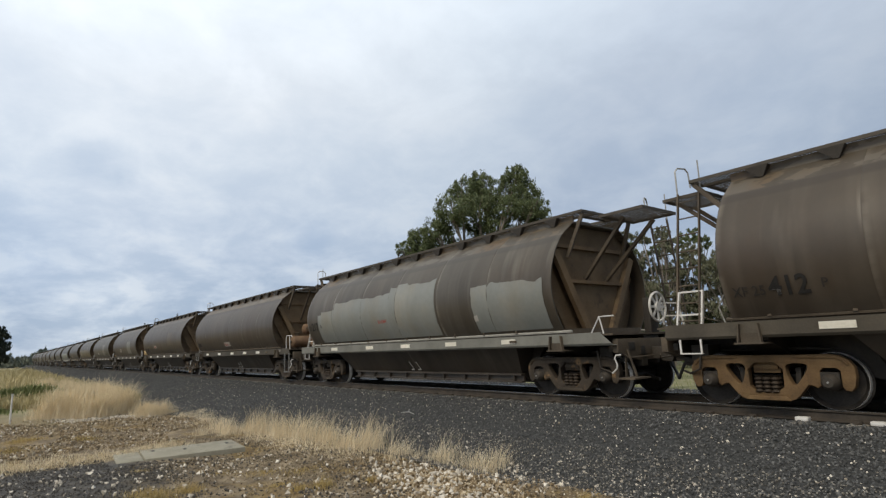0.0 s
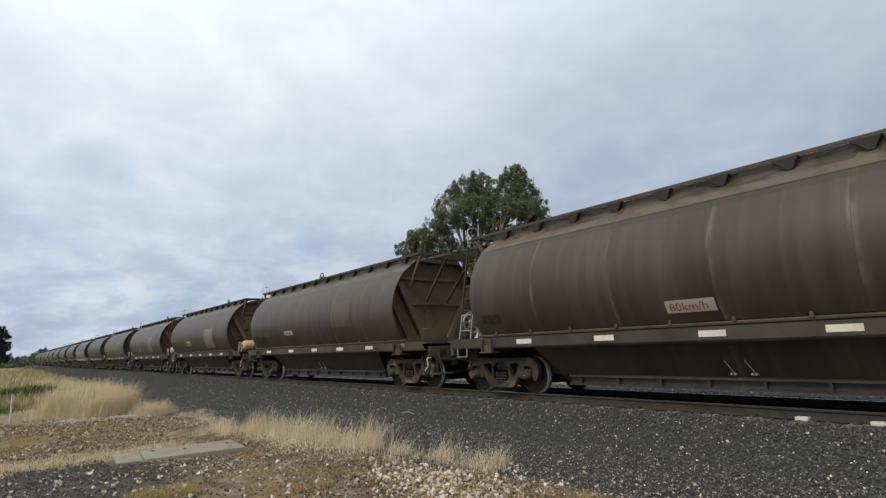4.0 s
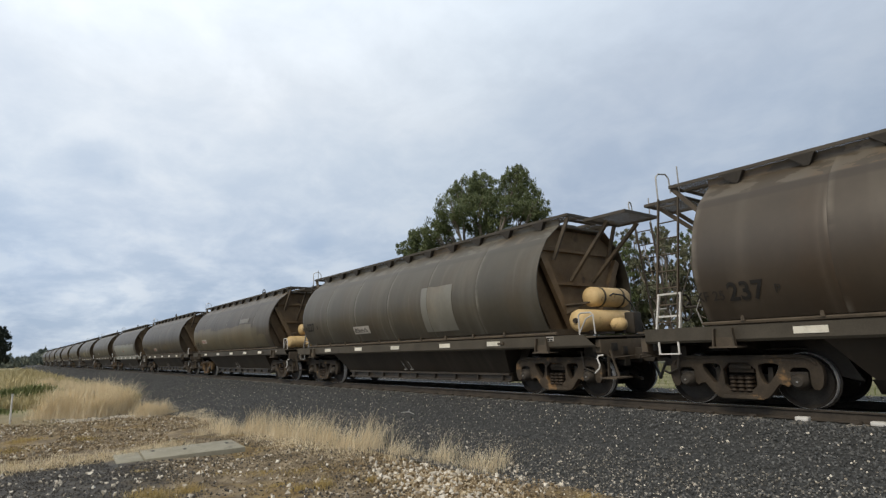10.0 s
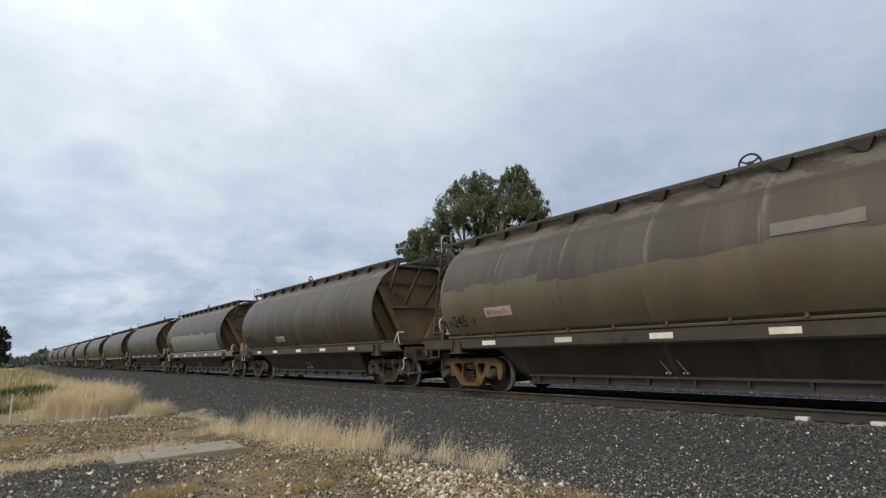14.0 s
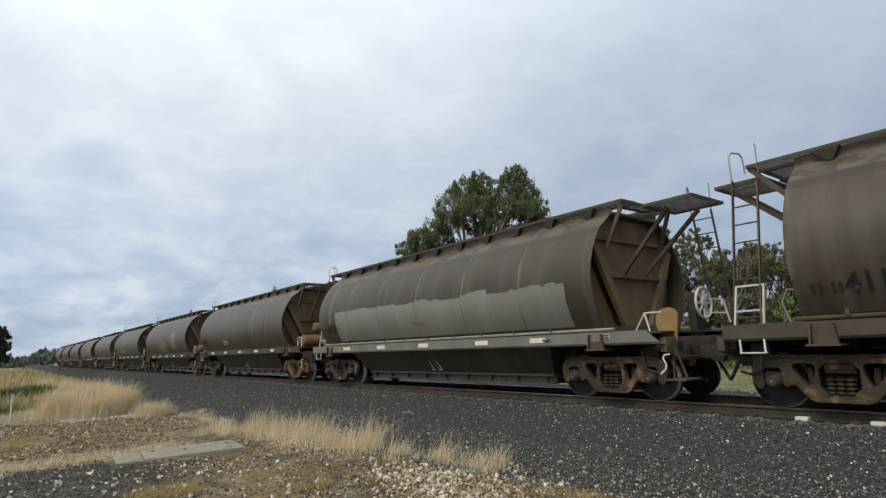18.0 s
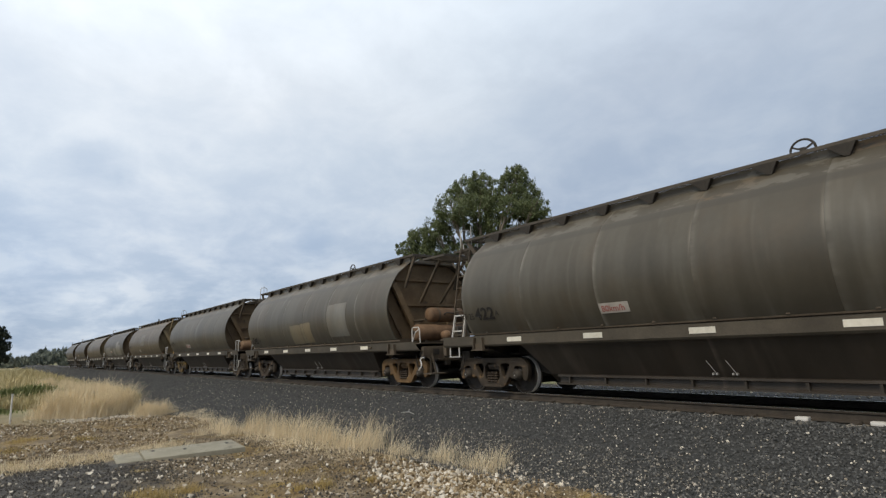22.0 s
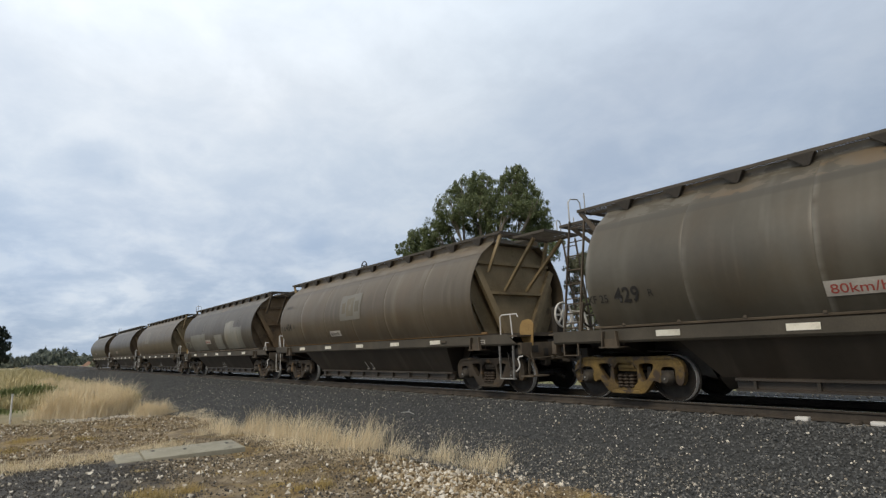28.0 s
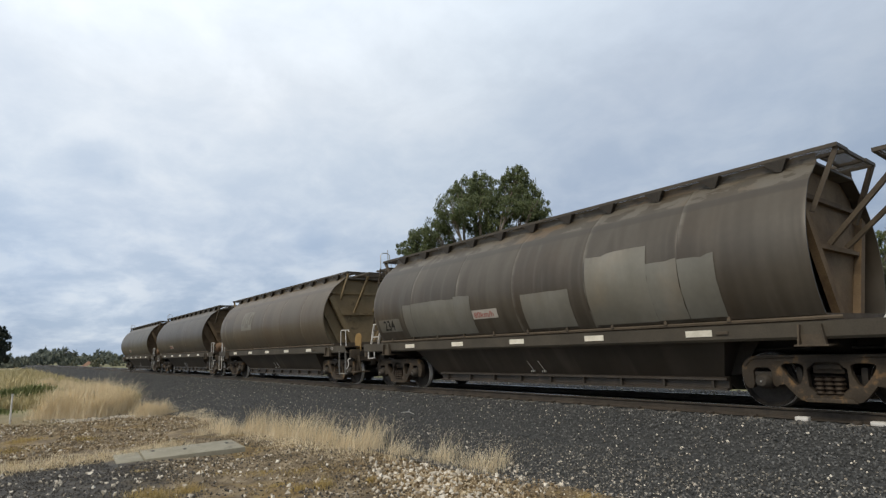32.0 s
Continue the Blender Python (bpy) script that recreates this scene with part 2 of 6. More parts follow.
END_TAN = material("tan_dusty_end_steel", [(0.14, 0.105, 0.056), (0.24, 0.182, 0.1), (0.31, 0.24, 0.14)], 1.2, 0.8, bump=0.25, random=0.3, spots=(0.6, (0.1, 0.075, 0.045), 1.6))
END = material("brown_dusty_end_steel", [(0.085, 0.055, 0.029), (0.155, 0.106, 0.058), (0.215, 0.152, 0.086)], 1.2, 0.8, bump=0.25, random=0.3, spots=(0.6, (0.07, 0.05, 0.032), 1.6))
UNDER = material("black_greasy_steel", [(0.018, 0.015, 0.012), (0.034, 0.028, 0.021), (0.055, 0.045, 0.034)], 3.0, 0.7, bump=0.3)
GRATE = material("dusty_walkway_steel", [(0.06, 0.05, 0.038), (0.1, 0.085, 0.066)], 4.0, 0.65, 0.3, bump=0.2)
BOGIE_A = material("dusty_cast_steel", [(0.022, 0.0165, 0.011), (0.046, 0.034, 0.022), (0.085, 0.064, 0.042)], 3.0, 0.8, bump=0.4, random=0.3, spots=(0.58, (0.22, 0.13, 0.055), 3.0))
BOGIE_RUST = material("rust_orange_cast_steel", [(0.065, 0.038, 0.017), (0.125, 0.075, 0.031), (0.18, 0.114, 0.05)], 3.0, 0.8, bump=0.4, random=0.2, spots=(0.6, (0.06, 0.045, 0.03), 4.0))
BOGIE_GOLD = material("yellow_cast_steel", [(0.055, 0.034, 0.014), (0.13, 0.084, 0.023), (0.24, 0.155, 0.042)], 3.4, 0.75, bump=0.4, spots=(0.5, (0.05, 0.034, 0.022), 4.5))
WHEEL = material("worn_wheel_steel", [(0.018, 0.0155, 0.0135), (0.033, 0.0285, 0.0245), (0.05, 0.0435, 0.037)], 5.0, 0.6, 0.3, bump=0.25)
# the pale, barely metallic base stands in for sky gleaming on polished steel
TREAD = material("polished_tread_steel", [(0.62, 0.61, 0.59), (0.78, 0.77, 0.75)], 8.0, 0.45, 0.25, bump=0.05)
SPRING = material("dark_spring_steel", [(0.03, 0.022, 0.016), (0.065, 0.047, 0.032)], 8.0, 0.6, 0.3, bump=0.2)
TANK_CREAM = material("cream_painted_tank", [(0.42, 0.29, 0.13), (0.62, 0.45, 0.22), (0.70, 0.53, 0.28)], 3.0, 0.6, bump=0.15, random=0.2, spots=(0.62, (0.2, 0.12, 0.06), 5.0))
TANK_RUST = material("rusty_brown_tank", [(0.09, 0.052, 0.03), (0.165, 0.1, 0.056), (0.24, 0.152, 0.085)], 3.0, 0.75, bump=0.2, random=0.2)
GUARD = material("amber_painted_plate", [(0.2, 0.125, 0.05), (0.31, 0.2, 0.075), (0.36, 0.24, 0.10)], 3.0, 0.7, bump=0.1)
WHITE = material("chalky_white_paint", [(0.48, 0.47, 0.44), (0.62, 0.61, 0.58), (0.7, 0.69, 0.66)], 6.0, 0.6, bump=0.1, random=0.3)
REFLECT = material("white_reflective_tape", [(0.58, 0.55, 0.46), (0.72, 0.69, 0.59), (0.8, 0.78, 0.69)], 6.0, 0.4, bump=0.05, random=0.35)
LETTER = material("faded_black_stencil", [(0.008, 0.007, 0.006), (0.02, 0.018, 0.016)], 8.0, 0.7, bump=0.0)
RED = material("faded_red_paint", [(0.30, 0.055, 0.045), (0.40, 0.085, 0.065)], 8.0, 0.7, bump=0.0)
DECAL = material("dusty_white_decal", [(0.36, 0.33, 0.29), (0.50, 0.47, 0.42)], 5.0, 0.7, bump=0.0)
RUBBER = material("black_rubber", [(0.02, 0.02, 0.02), (0.035, 0.034, 0.032)], 9.0, 0.6, bump=0.2)
PIPE = material("galvanised_pipe", [(0.30, 0.29, 0.27), (0.45, 0.44, 0.41)], 8.0, 0.5, 0.5, bump=0.05)

RAIL = material("rusty_rail_steel", [(0.028, 0.0225, 0.0175), (0.049, 0.039, 0.029), (0.072, 0.058, 0.044)], 4.0, 0.8, bump=0.2)
RAIL_TOP = material("polished_rail_head", [(0.38, 0.37, 0.36), (0.5, 0.49, 0.48)], 3.0, 0.25, 1.0, bump=0.02)
SLEEPER = material("weathered_concrete", [(0.20, 0.185, 0.16), (0.28, 0.26, 0.225), (0.34, 0.32, 0.28)], 5.0, 0.9, bump=0.4, random=0.3)
SLAB = material("pale_concrete_slab", [(0.22, 0.205, 0.15), (0.29, 0.27, 0.205), (0.35, 0.33, 0.26)], 2.5, 0.9, bump=0.3, spots=(0.62, (0.16, 0.15, 0.12), 2.0))
# darker than its stones: the shade between stones is in the bed's colour
BALLAST = material("dark_basalt_bed", [(0.019, 0.0195, 0.019), (0.038, 0.039, 0.038), (0.062, 0.063, 0.061)], 14.0, 0.9, bump=1.0, fine=45.0, depth=0.04)
STONE = material("basalt_stones", [(0.029, 0.0305, 0.031), (0.05, 0.0525, 0.0525), (0.07, 0.072, 0.0715), (0.09, 0.092, 0.09), (0.112, 0.113, 0.11), (0.144, 0.143, 0.138), (0.36, 0.355, 0.335)], 6.0, 0.85, bump=0.3, island=0.75)
PALE_STONE = material("pale_limestone_chips", [(0.11, 0.075, 0.038), (0.22, 0.16, 0.088), (0.38, 0.295, 0.18), (0.70, 0.61, 0.45)], 9.0, 0.9, bump=0.4, island=0.7)
WHITE_STONE = material("chalky_stones", [(0.24, 0.20, 0.15), (0.46, 0.41, 0.33), (0.68, 0.62, 0.52), (0.82, 0.78, 0.69)], 9.0, 0.9, bump=0.4, island=0.7)
DARK_STONE = material("dark_soil_crumbs", [(0.034, 0.032, 0.03), (0.066, 0.061, 0.054), (0.105, 0.096, 0.083), (0.19, 0.172, 0.145)], 9.0, 0.95, bump=0.4, island=0.7)
MEADOW = material("olive_straw_meadow", [(0.27, 0.24, 0.11), (0.48, 0.41, 0.22), (0.64, 0.55, 0.34)], 1.0, 0.8, bump=0.0, island=0.8)
FINES = material("dusty_fine_gravel", [(0.06, 0.057, 0.051), (0.14, 0.131, 0.115), (0.25, 0.23, 0.195), (0.55, 0.51, 0.43)], 9.0, 0.9, bump=0.3, island=0.75)
BROWN_STONE = material("brown_soil_crumbs", [(0.058, 0.045, 0.029), (0.14, 0.11, 0.07), (0.26, 0.206, 0.133), (0.52, 0.44, 0.315)], 9.0, 0.95, bump=0.4, island=0.7)
GOLD_GRASS = material("golden_tuft_grass", [(0.33, 0.235, 0.08), (0.48, 0.36, 0.14), (0.62, 0.5, 0.24)], 1.0, 0.8, bump=0.0, island=0.8)
STRAW = material("dry_straw_grass", [(0.58, 0.475, 0.305), (0.84, 0.72, 0.5), (0.93, 0.845, 0.66)], 1.0, 0.8, bump=0.0, island=0.8)
GREEN_GRASS = material("green_grass_blades", [(0.09, 0.115, 0.035), (0.17, 0.2, 0.07), (0.27, 0.27, 0.12)], 1.0, 0.8, bump=0.0, island=0.8)
LEAF = material("eucalypt_leaves", [(0.05, 0.068, 0.026), (0.105, 0.132, 0.05), (0.185, 0.215, 0.09)], 0.35, 0.6, bump=0.0, island=0.6)
FADED = material("faded_dark_stencil", [(0.017, 0.015, 0.013), (0.034, 0.03, 0.025)], 8.0, 0.7, bump=0.0)
LEAF_OLIVE = material("olive_leaves", [(0.08, 0.085, 0.05), (0.135, 0.14, 0.082), (0.205, 0.205, 0.125)], 0.35, 0.6, bump=0.0, island=0.6)
# paler than near leaves: the haze of distance is mixed into this colour
LEAF_FAR = material("hazy_far_leaves", [(0.11, 0.13, 0.10), (0.16, 0.18, 0.14), (0.22, 0.24, 0.19)], 0.35, 0.8, bump=0.0, island=0.6)
LEAF_LIME = material("bright_shrub_leaves", [(0.075, 0.115, 0.03), (0.125, 0.185, 0.048), (0.19, 0.255, 0.08)], 0.5, 0.6, bump=0.0, island=0.6)
EARTH = material("red_brown_earth", [(0.16, 0.09, 0.055), (0.24, 0.14, 0.085)], 0.6, 0.95, bump=0.3)
LEAF_DARK = material("dark_cypress_leaves", [(0.008, 0.014, 0.008), (0.018, 0.028, 0.015), (0.03, 0.042, 0.022)], 0.5, 0.7, bump=0.0, island=0.6)
BARK = material("grey_brown_bark", [(0.10, 0.08, 0.062), (0.20, 0.17, 0.135), (0.32, 0.285, 0.24)], 2.0, 0.9, bump=0.5, stretch=(1, 1, 0.25))


def ground_material():
    m = bpy.data.materials.new("dry_earth_and_grass")
    m.use_nodes = True
    t = m.node_tree
    shader = t.nodes["Principled BSDF"]
    coord = t.nodes.new("ShaderNodeTexCoord")
    split = t.nodes.new("ShaderNodeSeparateXYZ")
    t.links.new(coord.outputs["Object"], split.inputs[0])

    def grain(size, detail=5.0):
        n = node(t, "ShaderNodeTexNoise", Scale=size, Detail=detail, Roughness=0.62)
        t.links.new(coord.outputs["Object"], n.inputs["Vector"])
        return n.outputs[0]

    dirt = ramp(t, grain(2.2, 8.0), [(0.34, (0.095, 0.072, 0.044)), (0.5, (0.19, 0.146, 0.09)), (0.66, (0.33, 0.262, 0.165))])
    straw = ramp(t, grain(1.3, 6.0), [(0.34, (0.20, 0.15, 0.075)), (0.5, (0.30, 0.235, 0.12)), (0.66, (0.36, 0.29, 0.16))])
    green = ramp(t, grain(0.5, 6.0), [(0.36, (0.11, 0.115, 0.05)), (0.52, (0.20, 0.19, 0.095)), (0.68, (0.30, 0.265, 0.15))])
    moss = ramp(t, grain(6.0, 5.0), [(0.36, (0.1, 0.066, 0.027)), (0.5, (0.2, 0.136, 0.055)), (0.66, (0.29, 0.215, 0.085))])
    near = mixed(t, ramp(t, grain(0.9, 6.0), [(0.5, (0, 0, 0)), (0.6, (1, 1, 1))]), dirt, moss)
    black = ramp(t, grain(5.0, 6.0), [(0.36, (0.045, 0.043, 0.04)), (0.52, (0.08, 0.075, 0.068)), (0.68, (0.13, 0.119, 0.1))])
    wander = maths(t, "MULTIPLY", maths(t, "SUBTRACT", grain(0.8, 5.0), 0.5), 3.0)
    edge = maths(t, "ADD", maths(t, "ADD", split.outputs[0], 13.9), maths(t, "MULTIPLY", wander, 0.5))
    side = maths(t, "SUBTRACT", -7.7, maths(t, "ADD", split.outputs[1], wander))
    dark = maths(t, "MULTIPLY", ramp(t, edge, [(0.0, (0, 0, 0)), (0.5, (1, 1, 1))]), ramp(t, side, [(0.0, (0, 0, 0)), (1.0, (1, 1, 1))]))
    dark = maths(t, "MULTIPLY", dark, ramp(t, maths(t, "SUBTRACT", -4.0, maths(t, "ADD", split.outputs[0], wander)), [(0.0, (0, 0, 0)), (1.0, (1, 1, 1))]))
    near = mixed(t, dark, near, black)
    strip = maths(t, "MULTIPLY", ramp(t, maths(t, "SUBTRACT", -13.7, maths(t, "ADD", split.outputs[0], wander)), [(0.0, (0, 0, 0)), (0.3, (1, 1, 1)), (0.8, (0, 0, 0))]), ramp(t, side, [(0.6, (0, 0, 0)), (1.0, (1, 1, 1))]))
    near = mixed(t, maths(t, "MULTIPLY", strip, 0.7), near, straw)
    away = maths(t, "ADD", maths(t, "MULTIPLY", split.outputs[0], -1.0), maths(t, "MULTIPLY", grain(0.15), 10.0))
    far = mixed(t, ramp(t, maths(t, "DIVIDE", away, 60.0), [(0.42, (0, 0, 0)), (0.6, (1, 1, 1))]), near, mixed(t, ramp(t, grain(0.08), [(0.42, (0, 0, 0)), (0.58, (1, 1, 1))]), straw, green))
    beyond = ramp(t, maths(t, "DIVIDE", maths(t, "ADD", split.outputs[1], maths(t, "MULTIPLY", grain(0.6), 2.0)), 12.0), [(0.3, (0, 0, 0)), (0.45, (1, 1, 1))])
    t.links.new(mixed(t, beyond, far, green), shader.inputs["Base Color"])
    shader.inputs["Roughness"].default_value = 0.95
    b = node(t, "ShaderNodeBump", Strength=0.7, Distance=0.05)
    t.links.new(grain(9.0, 6.0), b.inputs["Height"])
    t.links.new(b.outputs[0], shader.inputs["Normal"])
    return m


GROUND = ground_material()


# ---- mesh helpers ----
class Shape:
    """Collects vertices and faces of one mesh."""

    def __init__(self):
        self.v, self.f = [], []

    def add(self, verts, faces):
        n = len(self.v)
        self.v += [tuple(p) for p in verts]
        self.f += [tuple(i + n for i in face) for face in faces]
        return self

    def box(self, x0, x1, y0, y1, z0, z1):
        return self.add([(x, y, z) for x in (x0, x1) for y in (y0, y1) for z in (z0, z1)],
                        [(0, 1, 3, 2), (4, 6, 7, 5), (0, 4, 5, 1), (2, 3, 7, 6), (0, 2, 6, 4), (1, 5, 7, 3)])

    def prism(self, poly, a, b, axis="y"):
        """A flat outline in the two other axes, thickened from a to b."""
        put = {"x": lambda p, d: (d, p[0], p[1]), "y": lambda p, d: (p[0], d, p[1]), "z": lambda p, d: (p[0], p[1], d)}[axis]
        n = len(poly)
        faces = [tuple(range(n - 1, -1, -1)), tuple(range(n, 2 * n))] + [(i, (i + 1) % n, n + (i + 1) % n, n + i) for i in range(n)]
        return self.add([put(p, a) for p in poly] + [put(p, b) for p in poly], faces)

    def beam(self, p, q, w, h, up=(0, 0, 1)):
        p, q = Vector(p), Vector(q)
        d = (q - p).normalized()
        s = d.cross(Vector(up))
        s = s.normalized() if s.length > 1e-4 else Vector((1, 0, 0))
        u = s.cross(d)
        return self.add([c + s * (i * w / 2) + u * (j * h / 2) for c in (p, q) for i, j in ((-1, -1), (1, -1), (1, 1), (-1, 1))],
                        [(0, 1, 2, 3), (7, 6, 5, 4), (0, 4, 5, 1), (1, 5, 6, 2), (2, 6, 7, 3), (3, 7, 4, 0)])

    def tube(self, points, radius, n=8, caps=True):
        points = [Vector(p) for p in points]
        radii = radius if isinstance(radius, (list, tuple)) else [radius] * len(points)
        rings, side = [], None
        for i, p in enumerate(points):
            d = (points[min(i + 1, len(points) - 1)] - points[max(i - 1, 0)]).normalized()
            if side is None:
                side = d.cross(Vector((0.13, 0.27, 0.95))).normalized()
            side = (side - d * side.dot(d)).normalized()
            up = d.cross(side)
            rings += [p + (side * math.cos(k * math.tau / n) + up * math.sin(k * math.tau / n)) * radii[i] for k in range(n)]
        faces = [(i * n + k, i * n + (k + 1) % n, (i + 1) * n + (k + 1) % n, (i + 1) * n + k) for i in range(len(points) - 1) for k in range(n)]
        if caps:
            faces += [tuple(range(n - 1, -1, -1)), tuple((len(points) - 1) * n + k for k in range(n))]
        return self.add(rings, faces)

    def lathe(self, outline, n=28, axis="y"):
        """Turn an outline of (radius, along) about an axis through the origin."""
        verts, m = [], len(outline)
        for k in range(n):
            c, s = math.cos(k * math.tau / n), math.sin(k * math.tau / n)
            for r, a in outline:
                verts.append({"y": (r * c, a, r * s), "x": (a, r * c, r * s), "z": (r * c, r * s, a)}[axis])
        faces = [(k * m + i, k * m + i + 1, ((k + 1) % n) * m + i + 1, ((k + 1) % n) * m + i) for k in range(n) for i in range(m - 1)]
        return self.add(verts, faces)

    def mesh(self, name, mat, bevel=0.0, smooth=32):
        me = bpy.data.meshes.new(name)
        me.from_pydata(self.v, [], self.f)
        bm = bmesh.new()
        bm.from_mesh(me)
        bmesh.ops.recalc_face_normals(bm, faces=bm.faces)
        if bevel:
            bmesh.ops.bevel(bm, geom=[e for e in bm.edges if len(e.link_faces) == 2 and e.calc_face_angle(0) > 0.6], offset=bevel, segments=2, affect="EDGES", profile=0.6, clamp_overlap=True)
        bm.to_mesh(me)
        bm.free()
        me.materials.append(mat)
        if smooth:
            me.polygons.foreach_set("use_smooth", [True] * len(me.polygons))
            me.set_sharp_from_angle(angle=radians(smooth))
        return me


def part(name, shape, mat, parent, label="", at=(0, 0, 0), bevel=0.0, smooth=32):
    """One mesh object under a thing or a part; shape may be a mesh that is shared."""
    me = shape.mesh(name, mat, bevel, smooth) if isinstance(shape, Shape) else shape
    ob = new(name, me)
    ob.parent, ob.location = parent, at
    return tagged(ob, label)


def thing(name, shape, mat, label, category, group="", kind="", at=(0, 0, 0), bevel=0.0, smooth=32):
    me = shape.mesh(name, mat, bevel, smooth) if isinstance(shape, Shape) else shape
    ob = new(name, me)
    ob.location = at
    return tagged(ob, label, category, group, kind)


def raw_mesh(name, verts, faces, mat, smooth=False):
    """A mesh straight from arrays of vertices and of faces with equal corner counts."""
    verts, faces = np.asarray(verts, dtype=np.float32), np.asarray(faces, dtype=np.int32)
    me = bpy.data.meshes.new(name)
    corners = faces.shape[1]
    me.vertices.add(len(verts))
    me.vertices.foreach_set("co", verts.ravel())
    me.loops.add(faces.size)
    me.loops.foreach_set("vertex_index", faces.ravel())
    me.polygons.add(len(faces))
    me.polygons.foreach_set("loop_start", np.arange(len(faces), dtype=np.int32) * corners)
    me.polygons.foreach_set("use_smooth", np.full(len(faces), smooth))
    me.update(calc_edges=True)
    me.validate()
    me.materials.append(mat)
    return me


# ---- ground ----
TOE = 4.2                                       # where the ballast ends, either side of the track


def ground_z(x, y):
    x, y = np.asarray(x, dtype=float), np.asarray(y, dtype=float)
    near = np.exp(-((x + 12) / 14) ** 2 - ((y + 8) / 5) ** 2)
    near = near * (1 - 0.9 * np.exp(-((x + 13.4) / 1.6) ** 2 - ((y + 7.3) / 1.9) ** 2))
    bumps = 0.05 * np.sin(0.9 * x + 1.3 * np.sin(0.7 * y)) + 0.04 * np.sin(1.7 * y + 0.8 * x) + 0.02 * np.sin(3.9 * x - 2.3 * y)
    return -0.90 + near * bumps - 0.07 * np.exp(-((x + 12.3) / 0.6) ** 2 - ((y + 6.2) / 0.9) ** 2) - 0.03 * np.exp(-((x + 13.4) / 1.2) ** 2 - ((y + 7.2) / 1.6) ** 2)


def build_ground():
    xs = np.concatenate([[-2600, -1500, -900, -600, -400, -280, -200, -150, -110, -85, -65, -52, -44], np.arange(-38, 6, 0.5), [8, 14, 24, 40, 80, 160, 320, 700, 1500, 2600]])
    ys = np.concatenate([[-2600, -1500, -800, -400, -200, -100, -60, -40, -28, -20, -16], np.arange(-14, -2, 0.5), [0, 4, 8, 12, 18, 26, 40, 60, 100, 180, 320, 600, 1200, 2600]])
    gx, gy = np.meshgrid(xs, ys, indexing="ij")
    verts = np.stack([gx, gy, ground_z(gx, gy)], -1).reshape(-1, 3)
    n = len(ys)
    i, j = np.meshgrid(np.arange(len(xs) - 1), np.arange(n - 1), indexing="ij")
    a = (i * n + j).ravel()
    faces = np.stack([a, a + n, a + n + 1, a + 1], -1)
    thing("ground", raw_mesh("ground", verts, faces, GROUND, True), None, "flat dry earth with straw and green grass", "ground", kind="structure")


def toe(x):
    """Where the ballast ends: it is spread wider for a stretch beside the rough ground."""
    return np.interp(x, [-60, -45, -34, -26, -20, -16, -11], [TOE, 4.6, 5.1, 5.4, 5.3, 4.7, TOE])


def ballast_z(y, x=0.0):
    across = np.abs(y)
    slope = -0.22 - 0.67 * np.clip((across - 1.75) / (toe(x) - 1.75), 0, 1)
    slope = np.where(np.asarray(y) > 0, np.interp(across, [1.75, 5.0, 8.0], [-0.22, -0.32, -0.89]), slope)
    return np.where(across < 1.75, np.interp(across, [0, 0.6, 1.0, 1.3, 1.75], [-0.22, -0.19, -0.18, -0.17, -0.22]), slope)


